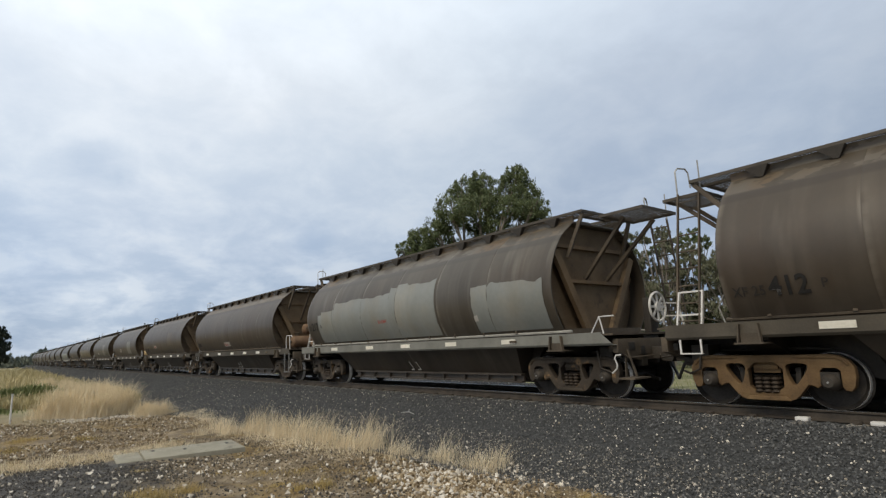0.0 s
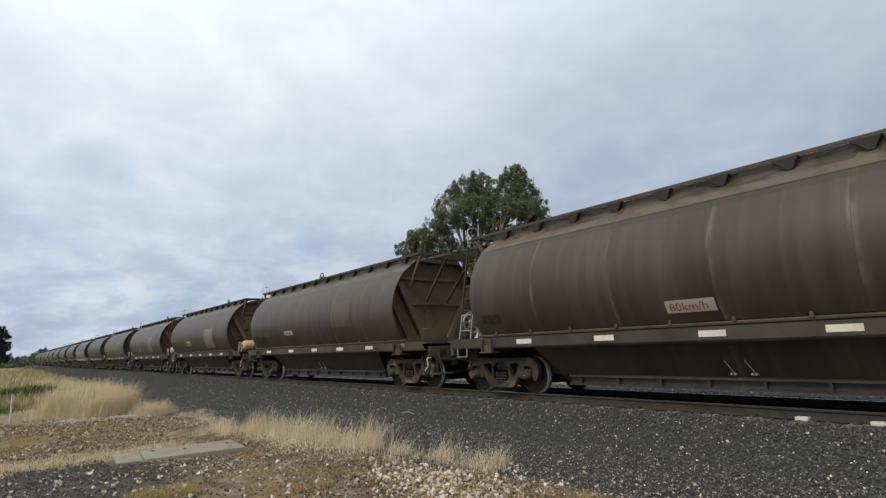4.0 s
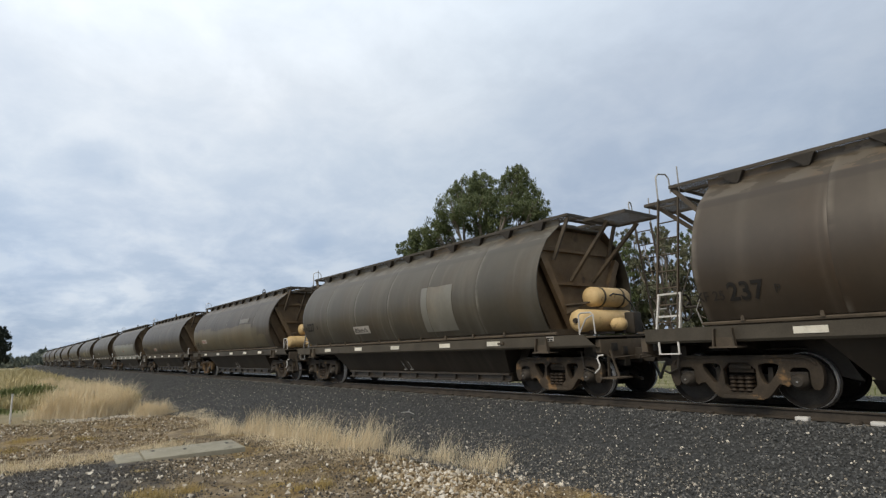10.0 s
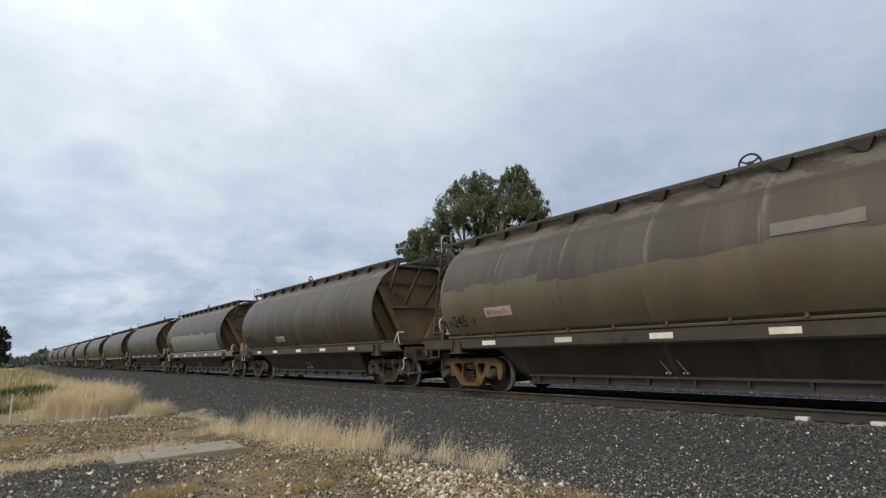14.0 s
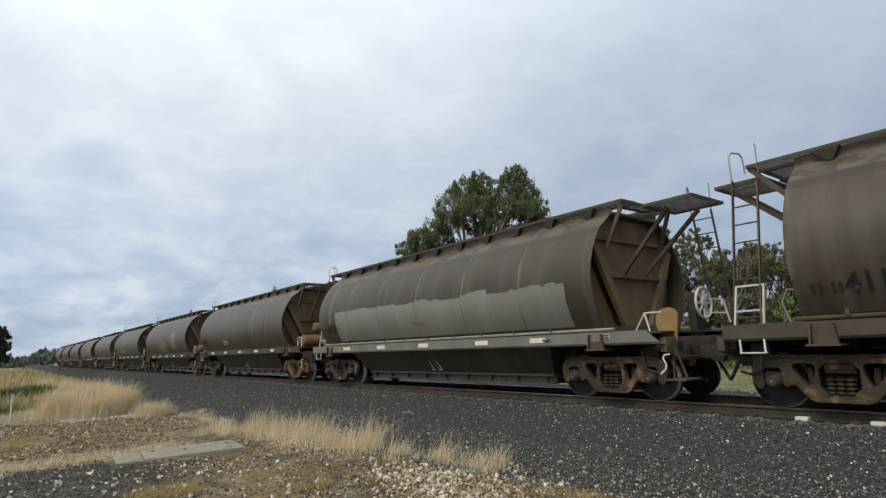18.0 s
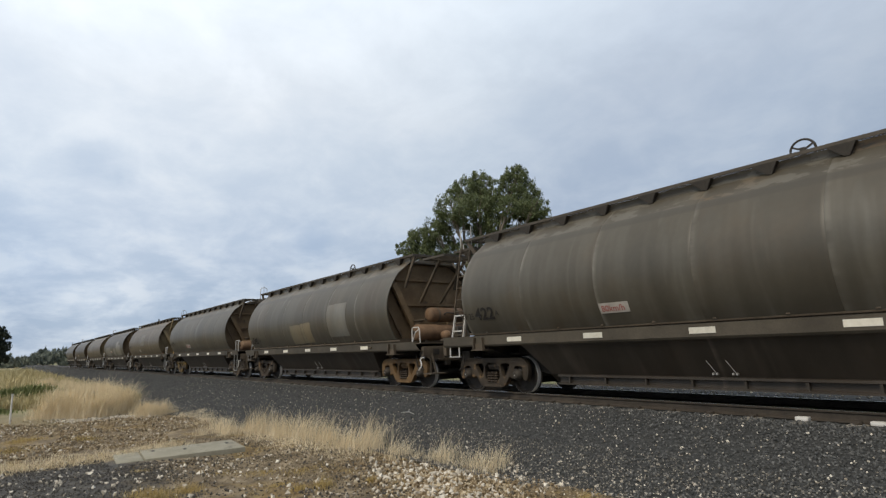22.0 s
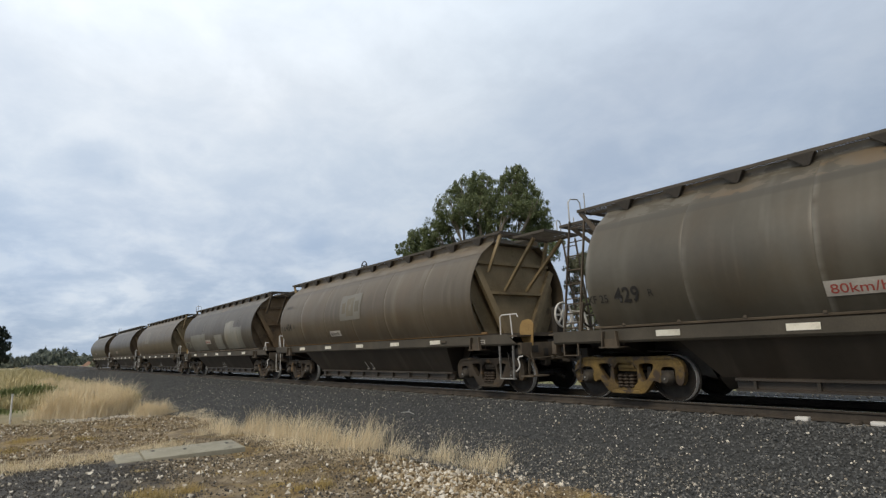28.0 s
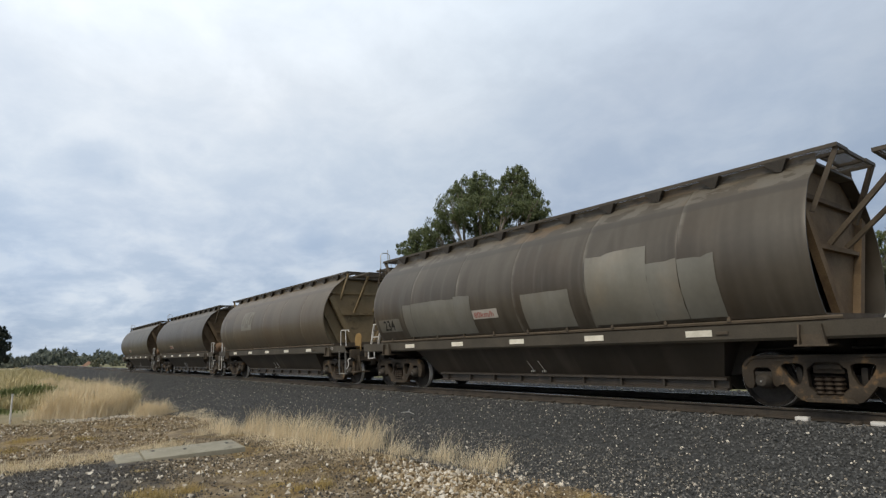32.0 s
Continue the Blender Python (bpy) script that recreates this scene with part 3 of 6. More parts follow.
def build_track():
    bed = Shape()
    ys = [-TOE - 0.3, -TOE, -3.4, -2.6, -1.75, -1.3, -1.0, -0.6, 0, 0.6, 1.0, 1.3, 1.75, 3.2, 5.0, 8.0, 8.3]
    xs = [-900, -500, -300, -200, -120, -80, -60, -50, -45, -40, -37, -34, -30, -26, -23, -20, -18, -16, -14, -11, -8, -6, -4, -2, 0, 4, 10, 20, 40, 90]
    for x in xs:
        wide = float(toe(x))
        for i, y in enumerate(ys):
            if y < -1.75:
                y = -1.75 - (-1.75 - y) * (wide - 1.75) / (TOE - 1.75)
            bed.v.append((x, y, -0.97 if i in (0, len(ys) - 1) else float(ballast_z(y, x))))
    n = len(ys)
    bed.f += [(i * n + j, (i + 1) * n + j, (i + 1) * n + j + 1, i * n + j + 1) for i in range(len(xs) - 1) for j in range(n - 1)]
    bed.f += [tuple(range(n)), tuple(len(xs) * n - 1 - j for j in range(n))]
    track = thing("track_bed", bed, BALLAST, "dark grey crushed basalt ballast under the railway", "railway track", kind="structure")
    outline = [(-0.07, -0.165), (0.07, -0.165), (0.07, -0.15), (0.012, -0.125), (0.009, -0.045), (0.034, -0.032), (0.034, -0.006), (-0.034, -0.006), (-0.034, -0.032), (-0.009, -0.045), (-0.012, -0.125), (-0.07, -0.15)]
    for side in (-1, 1):
        rail = thing("rail_near" if side < 0 else "rail_far", Shape().prism([(p[0] + side * 0.755, p[1]) for p in outline], -900, 90, "x"), RAIL, "long rusty brown steel rail on the ballast", "rail", kind="structure", smooth=0)
        part("rail_head", Shape().box(-900, 90, side * 0.755 - 0.033, side * 0.755 + 0.033, -0.006, 0.0), RAIL_TOP, rail, "polished running surface")
    sleeper = Shape().box(-0.12, 0.12, -1.27, 1.27, -0.30, -0.168).mesh("sleeper", SLEEPER, 0.02)
    clip = Shape().prism([(-0.06, -0.168), (0.06, -0.168), (0.05, -0.12), (-0.05, -0.12)], -0.92, -0.84, "y").box(-0.035, 0.035, -0.95, -0.9, -0.168, -0.13).mesh("rail_clip", RAIL, 0.006)
    for i in range(100):
        one = part("sleeper", sleeper, None, track, at=(4.92 - 0.705 * i, 0, 0))
        if i < 40:
            part("rail_clip", clip, None, one)
    for x in (-3.53, -2.58):
        part("painted_mark", Shape().box(x - 0.09, x + 0.09, -0.96, -0.835, -0.165, -0.108), WHITE, track, "white painted rail clip", bevel=0.012)


def stones(name, count, place, size, mat, seed, label):
    """Broken stones, joined, each an uneven lump."""
    rng = np.random.default_rng(seed)
    base = np.array([(1, 0, 0), (-1, 0, 0), (0, 1, 0), (0, -1, 0), (0, 0, 1), (0, 0, -1)], dtype=float)
    tri = np.array([(0, 2, 4), (2, 1, 4), (1, 3, 4), (3, 0, 4), (2, 0, 5), (1, 2, 5), (3, 1, 5), (0, 3, 5)])
    centre, k = place(rng, count)
    turn = rng.normal(size=(count, 3, 3))
    turn, _ = np.linalg.qr(turn)
    lump = base[None] * rng.uniform(0.65, 1.2, (count, 6, 1)) * rng.uniform(0.55, 1.0, (count, 1, 3))
    lump = lump + rng.normal(0, 0.12, (count, 6, 3))
    radius = rng.uniform(size[0], size[1], count) ** 1.0
    verts = np.einsum("nij,nkj->nki", turn, lump) * (radius * k)[:, None, None] + centre[:, None]
    faces = tri[None] + 6 * np.arange(count)[:, None, None]
    return thing(name, raw_mesh(name, verts.reshape(-1, 3), faces.reshape(-1, 3), mat), None, label, "stones", kind="stuff")


def build_stones():
    def on_bank(rng, n):
        x = -rng.uniform(0, 1, n) ** 1.7 * 66 + 1.0
        y = -(0.93 + rng.uniform(0, 1, n) * (toe(x) - 0.68))
        z = ballast_z(y, x) + rng.uniform(-0.006, 0.022, n)
        return np.stack([x, y, z], -1), np.where(x < -16, 1.0 + (-16 - x) * 0.02, 1.0)

    def pale_on_bank(rng, n):
        x = -rng.uniform(0, 1, n) ** 1.3 * 34
        y = -(toe(x) - (toe(x) - 1.5) * rng.uniform(0, 1, n) ** 1.7)
        return np.stack([x, y, ballast_z(y, x) + 0.02], -1), np.ones(n)

    def on_verge(rng, n):
        x = -rng.uniform(3.2, 15.5, n)
        y = -TOE + 0.3 - rng.uniform(0, 1, n) ** 1.1 * 6.6
        bare = (y < -7.8 + 0.4 * np.sin(1.9 * x)) & (x > -13.6)
        y = np.where(bare, -4.4 - (y + 10.5) * 0.75, y)
        return lay(x, y, rng)

    def lay(x, y, rng, rise=0.02):
        x = np.where((np.abs(x + 13.42) < 0.78) & (np.abs(y + 7.35) < 1.35), x + 1.9, x)       # none on the slab
        return np.stack([x, y, ground_z(x, y) + rng.uniform(-0.01, rise, len(x))], -1), rng.uniform(0.5, 1.0, len(x)) ** 1.5

    def behind_slab(rng, n):
        x = -23.6 + 8.4 * rng.uniform(0, 1, n) ** 0.9
        y = -10.6 + 5.6 * rng.uniform(0, 1, n) + 0.12 * (x + 15)
        keep = np.sin(1.3 * x + 0.9 * y) + np.sin(2.1 * y - 0.7 * x) > -0.6
        x = np.where(keep, x, -21.5 + rng.normal(0, 1.2, n))
        return lay(x, y, rng, 0.04)

    def heap(rng, n):
        x = -6.9 + rng.normal(0, 1.15, n)
        y = -5.15 + rng.normal(0, 0.5, n) - 0.2 * (x + 6.9)
        return np.stack([x, y, ground_z(x, y) + rng.uniform(0, 0.05, n)], -1), rng.uniform(0.45, 1.0, n)

    def ridge(rng, n):
        k = rng.uniform(0, 1, n)
        x = -23.9 + 2.2 * k + rng.normal(0, 0.15, n)
        y = -8.9 + 2.9 * k + rng.normal(0, 0.12, n)
        return np.stack([x, y, ground_z(x, y) + rng.uniform(0, 0.08, n)], -1), np.ones(n)

    def dark_verge(rng, n):
        x = -rng.uniform(6.5, 13.8, n)
        y = -7.8 - rng.uniform(0, 1, n) ** 0.8 * 3.0
        return lay(x, y, rng)

    def sprinkled(rng, n):
        x = -rng.uniform(5.5, 13.6, n)
        y = -5.0 - rng.uniform(0, 1, n) ** 0.8 * 5.4
        return lay(x, y, rng, 0.03)

    def toe_stones(rng, n):
        x = -rng.uniform(0, 1, n) ** 1.3 * 9.0
        y = -TOE + rng.normal(0.0, 0.35, n)
        return np.stack([x, y, np.maximum(ballast_z(y), -0.89) + 0.015], -1), rng.uniform(0.4, 1.0, n)

    stones("ballast_stones", 84000, on_bank, (0.014, 0.031), STONE, 3, "loose dark grey basalt stones on the bank")

    def far_bank(rng, n):
        x = -52 - rng.uniform(0, 1, n) ** 1.5 * 190
        y = -(0.95 + rng.uniform(0, 1, n) * (TOE - 0.7))
        return np.stack([x, y, ballast_z(y, x) + rng.uniform(-0.01, 0.03, n)], -1), 1.0 + (-52 - x) * 0.012

    def far_side_bank(rng, n):
        x = 2.0 - rng.uniform(0, 1, n) ** 1.3 * 40
        y = 0.9 + rng.uniform(0, 1, n) * 7.0
        return np.stack([x, y, ballast_z(y, x) + rng.uniform(0, 0.03, n)], -1), np.ones(n)

    stones("far_side_stones", 5000, far_side_bank, (0.02, 0.05), FINES, 35, "dusty grey stones behind the rails")
    stones("far_ballast_stones", 13000, far_bank, (0.035, 0.075), STONE, 31, "dark grey basalt stones along the far bank")
    stones("pale_ballast_stones", 2600, pale_on_bank, (0.008, 0.026), WHITE_STONE, 4, "scattered pale stones among the dark ballast")
    stones("toe_stones", 500, toe_stones, (0.02, 0.06), WHITE_STONE, 9, "scattered chalky stones at the foot of the bank")
    def fines(rng, n):
        x = 1.0 - rng.uniform(0, 1, n) ** 1.2 * 16
        y = -TOE - 0.25 + 1.5 * rng.uniform(0, 1, n) ** 1.7
        return np.stack([x, y, np.maximum(ballast_z(y, x), -0.89) + rng.uniform(0.005, 0.025, n)], -1), np.ones(n)

    stones("fine_gravel", 11000, fines, (0.009, 0.024), FINES, 21, "dusty grey fine gravel along the foot of the bank")
    stones("white_heap_stones", 620, heap, (0.035, 0.09), WHITE_STONE, 22, "larger chalky stones in the low heap")
    stones("white_field_stones", 650, behind_slab, (0.03, 0.075), WHITE_STONE, 23, "chalky stones strewn over brown earth")
    stones("verge_gravel", 19000, on_verge, (0.012, 0.038), BROWN_STONE, 5, "brown gravel and crumbs on dry earth")
    stones("brown_field_stones", 5500, behind_slab, (0.02, 0.06), BROWN_STONE, 36, "rusty brown stones strewn over brown earth")
    stones("field_stones", 5000, behind_slab, (0.022, 0.07), PALE_STONE, 10, "pale broken stones strewn over brown earth")
    stones("gravel_heap", 3000, heap, (0.02, 0.062), PALE_STONE, 6, "low heap of broken pale stones")
    stones("gravel_ridge", 450, ridge, (0.02, 0.06), WHITE_STONE, 7, "low ridge of pale gravel")
    stones("dark_verge_stones", 11000, dark_verge, (0.011, 0.033), DARK_STONE, 8, "dark brown gravelly soil on the verge")
    def clods(rng, n):
        x = -rng.uniform(4.6, 14.5, n)
        y = -4.7 - rng.uniform(0, 1, n) * 5.6
        mossy = np.hypot(x + 10.0, (y + 6.7) * 1.3) < 1.1
        x = np.where(mossy, x + 3.0, x)
        return lay(x, y, rng, 0.03)

    stones("dark_clods", 4200, clods, (0.015, 0.045), DARK_STONE, 33, "dark clods and stones on dry earth")
    stones("sprinkled_stones", 800, sprinkled, (0.03, 0.075), WHITE_STONE, 18, "single chalky stones on the dark soil")


def blades(name, count, place, height, mat, seed, label, lean=0.6, width=0.006, wind=0.1):
    """Bent grass blades, three quads each, joined."""
    rng = np.random.default_rng(seed)
    root, k = place(rng, count)
    tall = (height[0] + (height[1] - height[0]) * rng.beta(1.6, 2.2, count) * 1.25) * k
    angle = rng.uniform(0, math.tau, count)
    bend = np.stack([np.cos(angle), np.sin(angle)], -1) * rng.uniform(0.05, lean, count)[:, None] + np.array([wind, 0.3 * wind])
    face = rng.uniform(0, math.tau, count)
    across = np.stack([np.cos(face), np.sin(face)], -1)
    rows = []
    for s, w in ((0, 1.0), (0.45, 0.85), (0.8, 0.55), (1.0, 0.12)):
        for side in (-1, 1):
            p = root.copy()
            p[:, :2] += bend * (tall * s ** 1.8)[:, None] + across * side * width * w * (1 + tall[:, None])
            p[:, 2] += tall * (s - 0.25 * s * s * np.hypot(bend[:, 0], bend[:, 1]))
            rows.append(p)
    verts = np.stack(rows, 1).reshape(-1, 3)
    quads = np.array([(0, 1, 3, 2), (2, 3, 5, 4), (4, 5, 7, 6)])
    faces = (quads[None] + 8 * np.arange(count)[:, None, None]).reshape(-1, 4)
    return thing(name, raw_mesh(name, verts, faces, mat), None, label, "grass", kind="stuff")


def build_grass():
    def clumps(centres, spread):
        def place(rng, n):
            c = np.array(centres)
            weight = c[:, 2] / c[:, 2].sum()
            i = rng.choice(len(c), n, p=weight)
            xy = c[i, :2] + rng.normal(0, 1, (n, 2)) * spread * c[i, 2:3]
            k = np.exp(-((xy - c[i, :2]) ** 2).sum(1) / (2 * (1.4 * spread * c[i, 2]) ** 2)) * 0.6 + 0.4
            return np.stack([xy[:, 0], xy[:, 1], np.maximum(ground_z(xy[:, 0], xy[:, 1]), np.where(np.abs(xy[:, 1]) < toe(xy[:, 0]), ballast_z(xy[:, 1], xy[:, 0]), -9)) - 0.02], -1), k * c[i, 3]
        return place

    rng = np.random.default_rng(11)
    line = []
    for i in range(16):                         # low sparse tufts, then the taller stand, with gaps
        swell = 0.5 + 0.5 * math.sin(1.1 * i + 0.4)
        line.append((-7.0 - 0.18 * i + rng.normal(0, 0.1), -4.10 - 0.014 * i + rng.normal(0, 0.08), 0.25 + 0.45 * swell, 0.3 + 0.45 * swell))
    for i in range(30):
        swell = 0.5 + 0.5 * math.sin(0.95 * i + 1.0) * math.cos(0.37 * i)
        line.append((-10.3 - 0.2 * i + rng.normal(0, 0.16), -4.45 - 0.03 * i + rng.normal(0, 0.2), 0.3 + 0.7 * swell, 0.45 + 0.85 * swell))
    blades("dry_grass_line", 6500, clumps(line, 0.24), (0.1, 0.78), STRAW, 12, "line of tall bleached grass along the ballast", width=0.002, wind=0.28)
    skirt = [(-10.4 - 0.3 * i, -4.9 - 0.04 * i + rng.normal(0, 0.15), 1.0, rng.uniform(0.4, 1.0)) for i in range(14)]
    blades("trampled_grass", 5500, clumps(skirt, 0.28), (0.03, 0.2), STRAW, 19, "flattened grey-tan grass beside the gravel", lean=1.6, width=0.0022)
    big = [(-24.4 - 0.22 * i + rng.normal(0, 0.35), -9.0 + 2.3 * rng.uniform(0, 1) ** 0.9, 0.8, rng.uniform(0.75, 1.25)) for i in range(24)] + [(-22.6 + rng.normal(0, 0.3), -6.0 + rng.normal(0, 0.2), 0.5, 0.55) for _ in range(4)]
    big += [(-33 - 2.0 * i, -7.3 + rng.normal(0, 0.5), 1.0, rng.uniform(0.6, 1.0)) for i in range(12)]
    blades("tall_straw_grass", 48000, clumps(big, 0.44), (0.4, 1.25), STRAW, 13, "dense stand of tall straw-coloured grass", width=0.0028, wind=0.3)
    tufts = [(-9.6, -8.6, 0.9, 0.7), (-9.9, -8.0, 0.6, 0.6), (-8.0, -6.6, 0.35, 0.7), (-8.2, -6.9, 0.25, 0.5), (-7.8, -5.9, 0.2, 0.5), (-6.2, -5.3, 0.2, 0.4), (-4.9, -4.4, 0.3, 0.35), (-10.2, -6.7, 0.8, 0.3), (-9.6, -6.3, 0.7, 0.28), (-10.8, -7.2, 0.6, 0.25), (-8.9, -6.9, 0.5, 0.3), (-11.6, -8.4, 0.4, 0.3), (-7.4, -5.6, 0.4, 0.3), (-18.5, -9.9, 1.0, 0.5), (-17.6, -8.6, 0.8, 0.4), (-16.6, -10.2, 0.9, 0.5)]
    blades("golden_tufts", 12000, clumps(tufts, 0.26), (0.06, 0.3), GOLD_GRASS, 14, "short golden tufts of dry grass in the gravel", width=0.002)
    mat_row = [(-14.3 + rng.normal(0, 0.25), -7.2 - 0.22 * i, 1.0, rng.uniform(0.4, 1.0)) for i in range(16)] + [(-15.2 - 0.25 * i, -6.0 + 0.05 * i + rng.normal(0, 0.2), 0.4, rng.uniform(0.7, 1.5)) for i in range(4)]
    mat_row += [(-15.6 - 0.42 * i, -5.3 + rng.normal(0, 0.25), 0.6, rng.uniform(0.4, 1.2)) for i in range(15)]
    blades("verge_grass", 7000, clumps(mat_row, 0.3), (0.08, 0.32), STRAW, 20, "strip of short pale grass beside the slab", lean=0.9, width=0.0024, wind=0.2)

    def field(rng, n):
        d = rng.uniform(0, 1, n) ** 1.3
        x, y = -31 - 130 * d ** 1.3, -5.0 - rng.uniform(0, 1, n) * (6 + 26 * d)
        return np.stack([x, y, ground_z(x, y)], -1), 1.0 + d

    blades("meadow_grass", 24000, field, (0.2, 0.6), MEADOW, 15, "pale dry meadow beyond the gravel", width=0.013)
    green = [(-37.5, -9.9, 1.0, 1.3), (-38.6, -9.1, 1.0, 1.4), (-39.0, -8.4, 0.8, 1.3), (-37.0, -10.8, 1.0, 1.1), (-33, -10.4, 0.8, 0.5), (-30, -10.9, 0.8, 0.5)]
    blades("green_weeds", 7000, clumps(green, 0.55), (0.3, 0.7), GREEN_GRASS, 16, "dark green weeds among the straw", width=0.02)

    def far_side(rng, n):
        x, y = rng.uniform(-70, 12, n), rng.uniform(7.6, 32, n)
        return np.stack([x, y, ground_z(x, y)], -1), np.ones(n)

    blades("far_side_grass", 14000, far_side, (0.08, 0.26), GREEN_GRASS, 17, "green and straw grass behind the railway", width=0.008)


# ---- verge things ----
def build_verge():
    slab = tagged(new("concrete_slab"), "long pale concrete pit cover with a cracked joint", "concrete slab")
    slab.matrix_world = pose(-13.42, -7.08, -1.06, 0, 0, 85)
    part("cover", Shape().box(-0.95, 0.98, -0.66, 0.68, 0.0, 0.21), SLAB, slab, bevel=0.018)
    part("cover", Shape().box(-1.45, -0.97, -0.6, 0.66, 0.0, 0.185), SLAB, slab, bevel=0.02)
    for x, y in ((0.78, 0.22), (-0.12, 0.1), (-0.72, 0.34)):
        part("lifting_slot", Shape().box(x - 0.03, x + 0.03, y - 0.09, y + 0.09, 0.208, 0.215), UNDER, slab, "dark lifting slot")
    post = thing("marker_post", Shape().tube([(0, 0, 0), (0.02, 0.0, 0.5), (0.03, 0.0, 1.0)], [0.03, 0.028, 0.026], 8), WHITE, "thin weathered white marker post", "post", at=(-24.3, -10.1, -0.92))
    part("cap", Shape().box(-0.0, 0.06, -0.035, 0.035, 0.96, 1.02), WHITE, post)
    thing("broken_stick", Shape().tube([(-0.25, 0, 0.02), (0, 0.02, 0.05), (0.28, -0.03, 0.03)], [0.008, 0.011, 0.006], 6).tube([(0.0, 0.02, 0.05), (-0.12, 0.12, 0.1)], [0.008, 0.004], 6), PIPE, "bleached broken stick lying on the ballast", "stick", at=(-10.2, -3.55, float(ballast_z(3.55)) + 0.01))


# ---- trees ----
def leaf_cloud(name, clusters, count, size, mat, seed, flat=0.75, gather=45):
    """Small leaf pieces round many clump centres on the skins of the clusters (x, y, z, radius)."""
    rng = np.random.default_rng(seed)
    c = np.array(clusters, dtype=float)
    clumps = max(12, count // gather)
    i = rng.choice(len(c), clumps, p=c[:, 3] ** 2 / (c[:, 3] ** 2).sum())
    d = rng.normal(size=(clumps, 3))
    d /= np.linalg.norm(d, axis=1)[:, None]
    lump = 1 + 0.2 * np.sin(4.3 * d[:, 0] + 1.7 * i) * np.sin(3.7 * d[:, 2] + 2.3 * i)
    centre = c[i, :3] + d * (c[i, 3] * lump * rng.uniform(0.12, 0.9, clumps) ** 0.4)[:, None] * np.array([1, 1, flat])
    reach = rng.uniform(0.1, 0.26, clumps) * c[i, 3]
    k = rng.integers(0, clumps, count)
    out = rng.normal(size=(count, 3))
    out *= (rng.uniform(0.02, 1.1, count) ** 0.5 / np.linalg.norm(out, axis=1))[:, None]
    p = centre[k] + out * reach[k][:, None] * np.array([0.9, 0.9, 1.15])
    a, b = rng.normal(size=(count, 3)), rng.normal(size=(count, 3))
    a[:, 2] -= 1.6
    a /= np.linalg.norm(a, axis=1)[:, None]
    b -= a * (a * b).sum(1)[:, None]
    b /= np.linalg.norm(b, axis=1)[:, None]
    s = rng.uniform(0.6, 1.3, count)[:, None] * size
    verts = np.stack([p - a * s, p + b * s * 0.3, p + a * s, p - b * s * 0.3], 1).reshape(-1, 3)
    return raw_mesh(name, verts, np.arange(4 * count).reshape(-1, 4), mat)


def tree(base, trunk_r, forks, clusters, count, leaf, mat, seed, label, group="", category="tree"):
    """A tapered trunk, a limb to each cluster, and a crown of leaves; clusters are relative to the base."""
    rng = np.random.default_rng(seed)
    top = tagged(new("tree"), label, category, group)
    top.location = base
    wood = Shape()
    fork = Vector(forks)
    wood.tube([(0, 0, -0.2), fork * 0.3 + Vector((rng.normal(0, 0.1), rng.normal(0, 0.1), 0)), fork * 0.65, fork], [trunk_r * 1.25, trunk_r, trunk_r * 0.85, trunk_r * 0.7], 10)
    for x, y, z, r in clusters:
        end = Vector((x, y, z))
        start = fork * rng.uniform(0.75, 1.0)
        mid = (start + end) / 2 + Vector((rng.normal(0, 0.25) * r, rng.normal(0, 0.25) * r, -0.12 * r))
        wood.tube([start, mid, end, end + Vector((rng.normal(0, 0.2), rng.normal(0, 0.2), 0.5)) * r], [trunk_r * 0.45, trunk_r * 0.3, trunk_r * 0.16, 0.02], 7)
        for _ in range(4):
            d = Vector(rng.normal(size=3)).normalized() * r * 0.8
            wood.tube([mid.lerp(end, rng.uniform(0.2, 0.9)), end + d * 0.5, end + d], [trunk_r * 0.14, trunk_r * 0.08, 0.012], 5)
    part("trunk", wood, BARK, top)
    part("crown", leaf_cloud("crown", clusters, count, leaf, mat, seed), None, top)
    return top


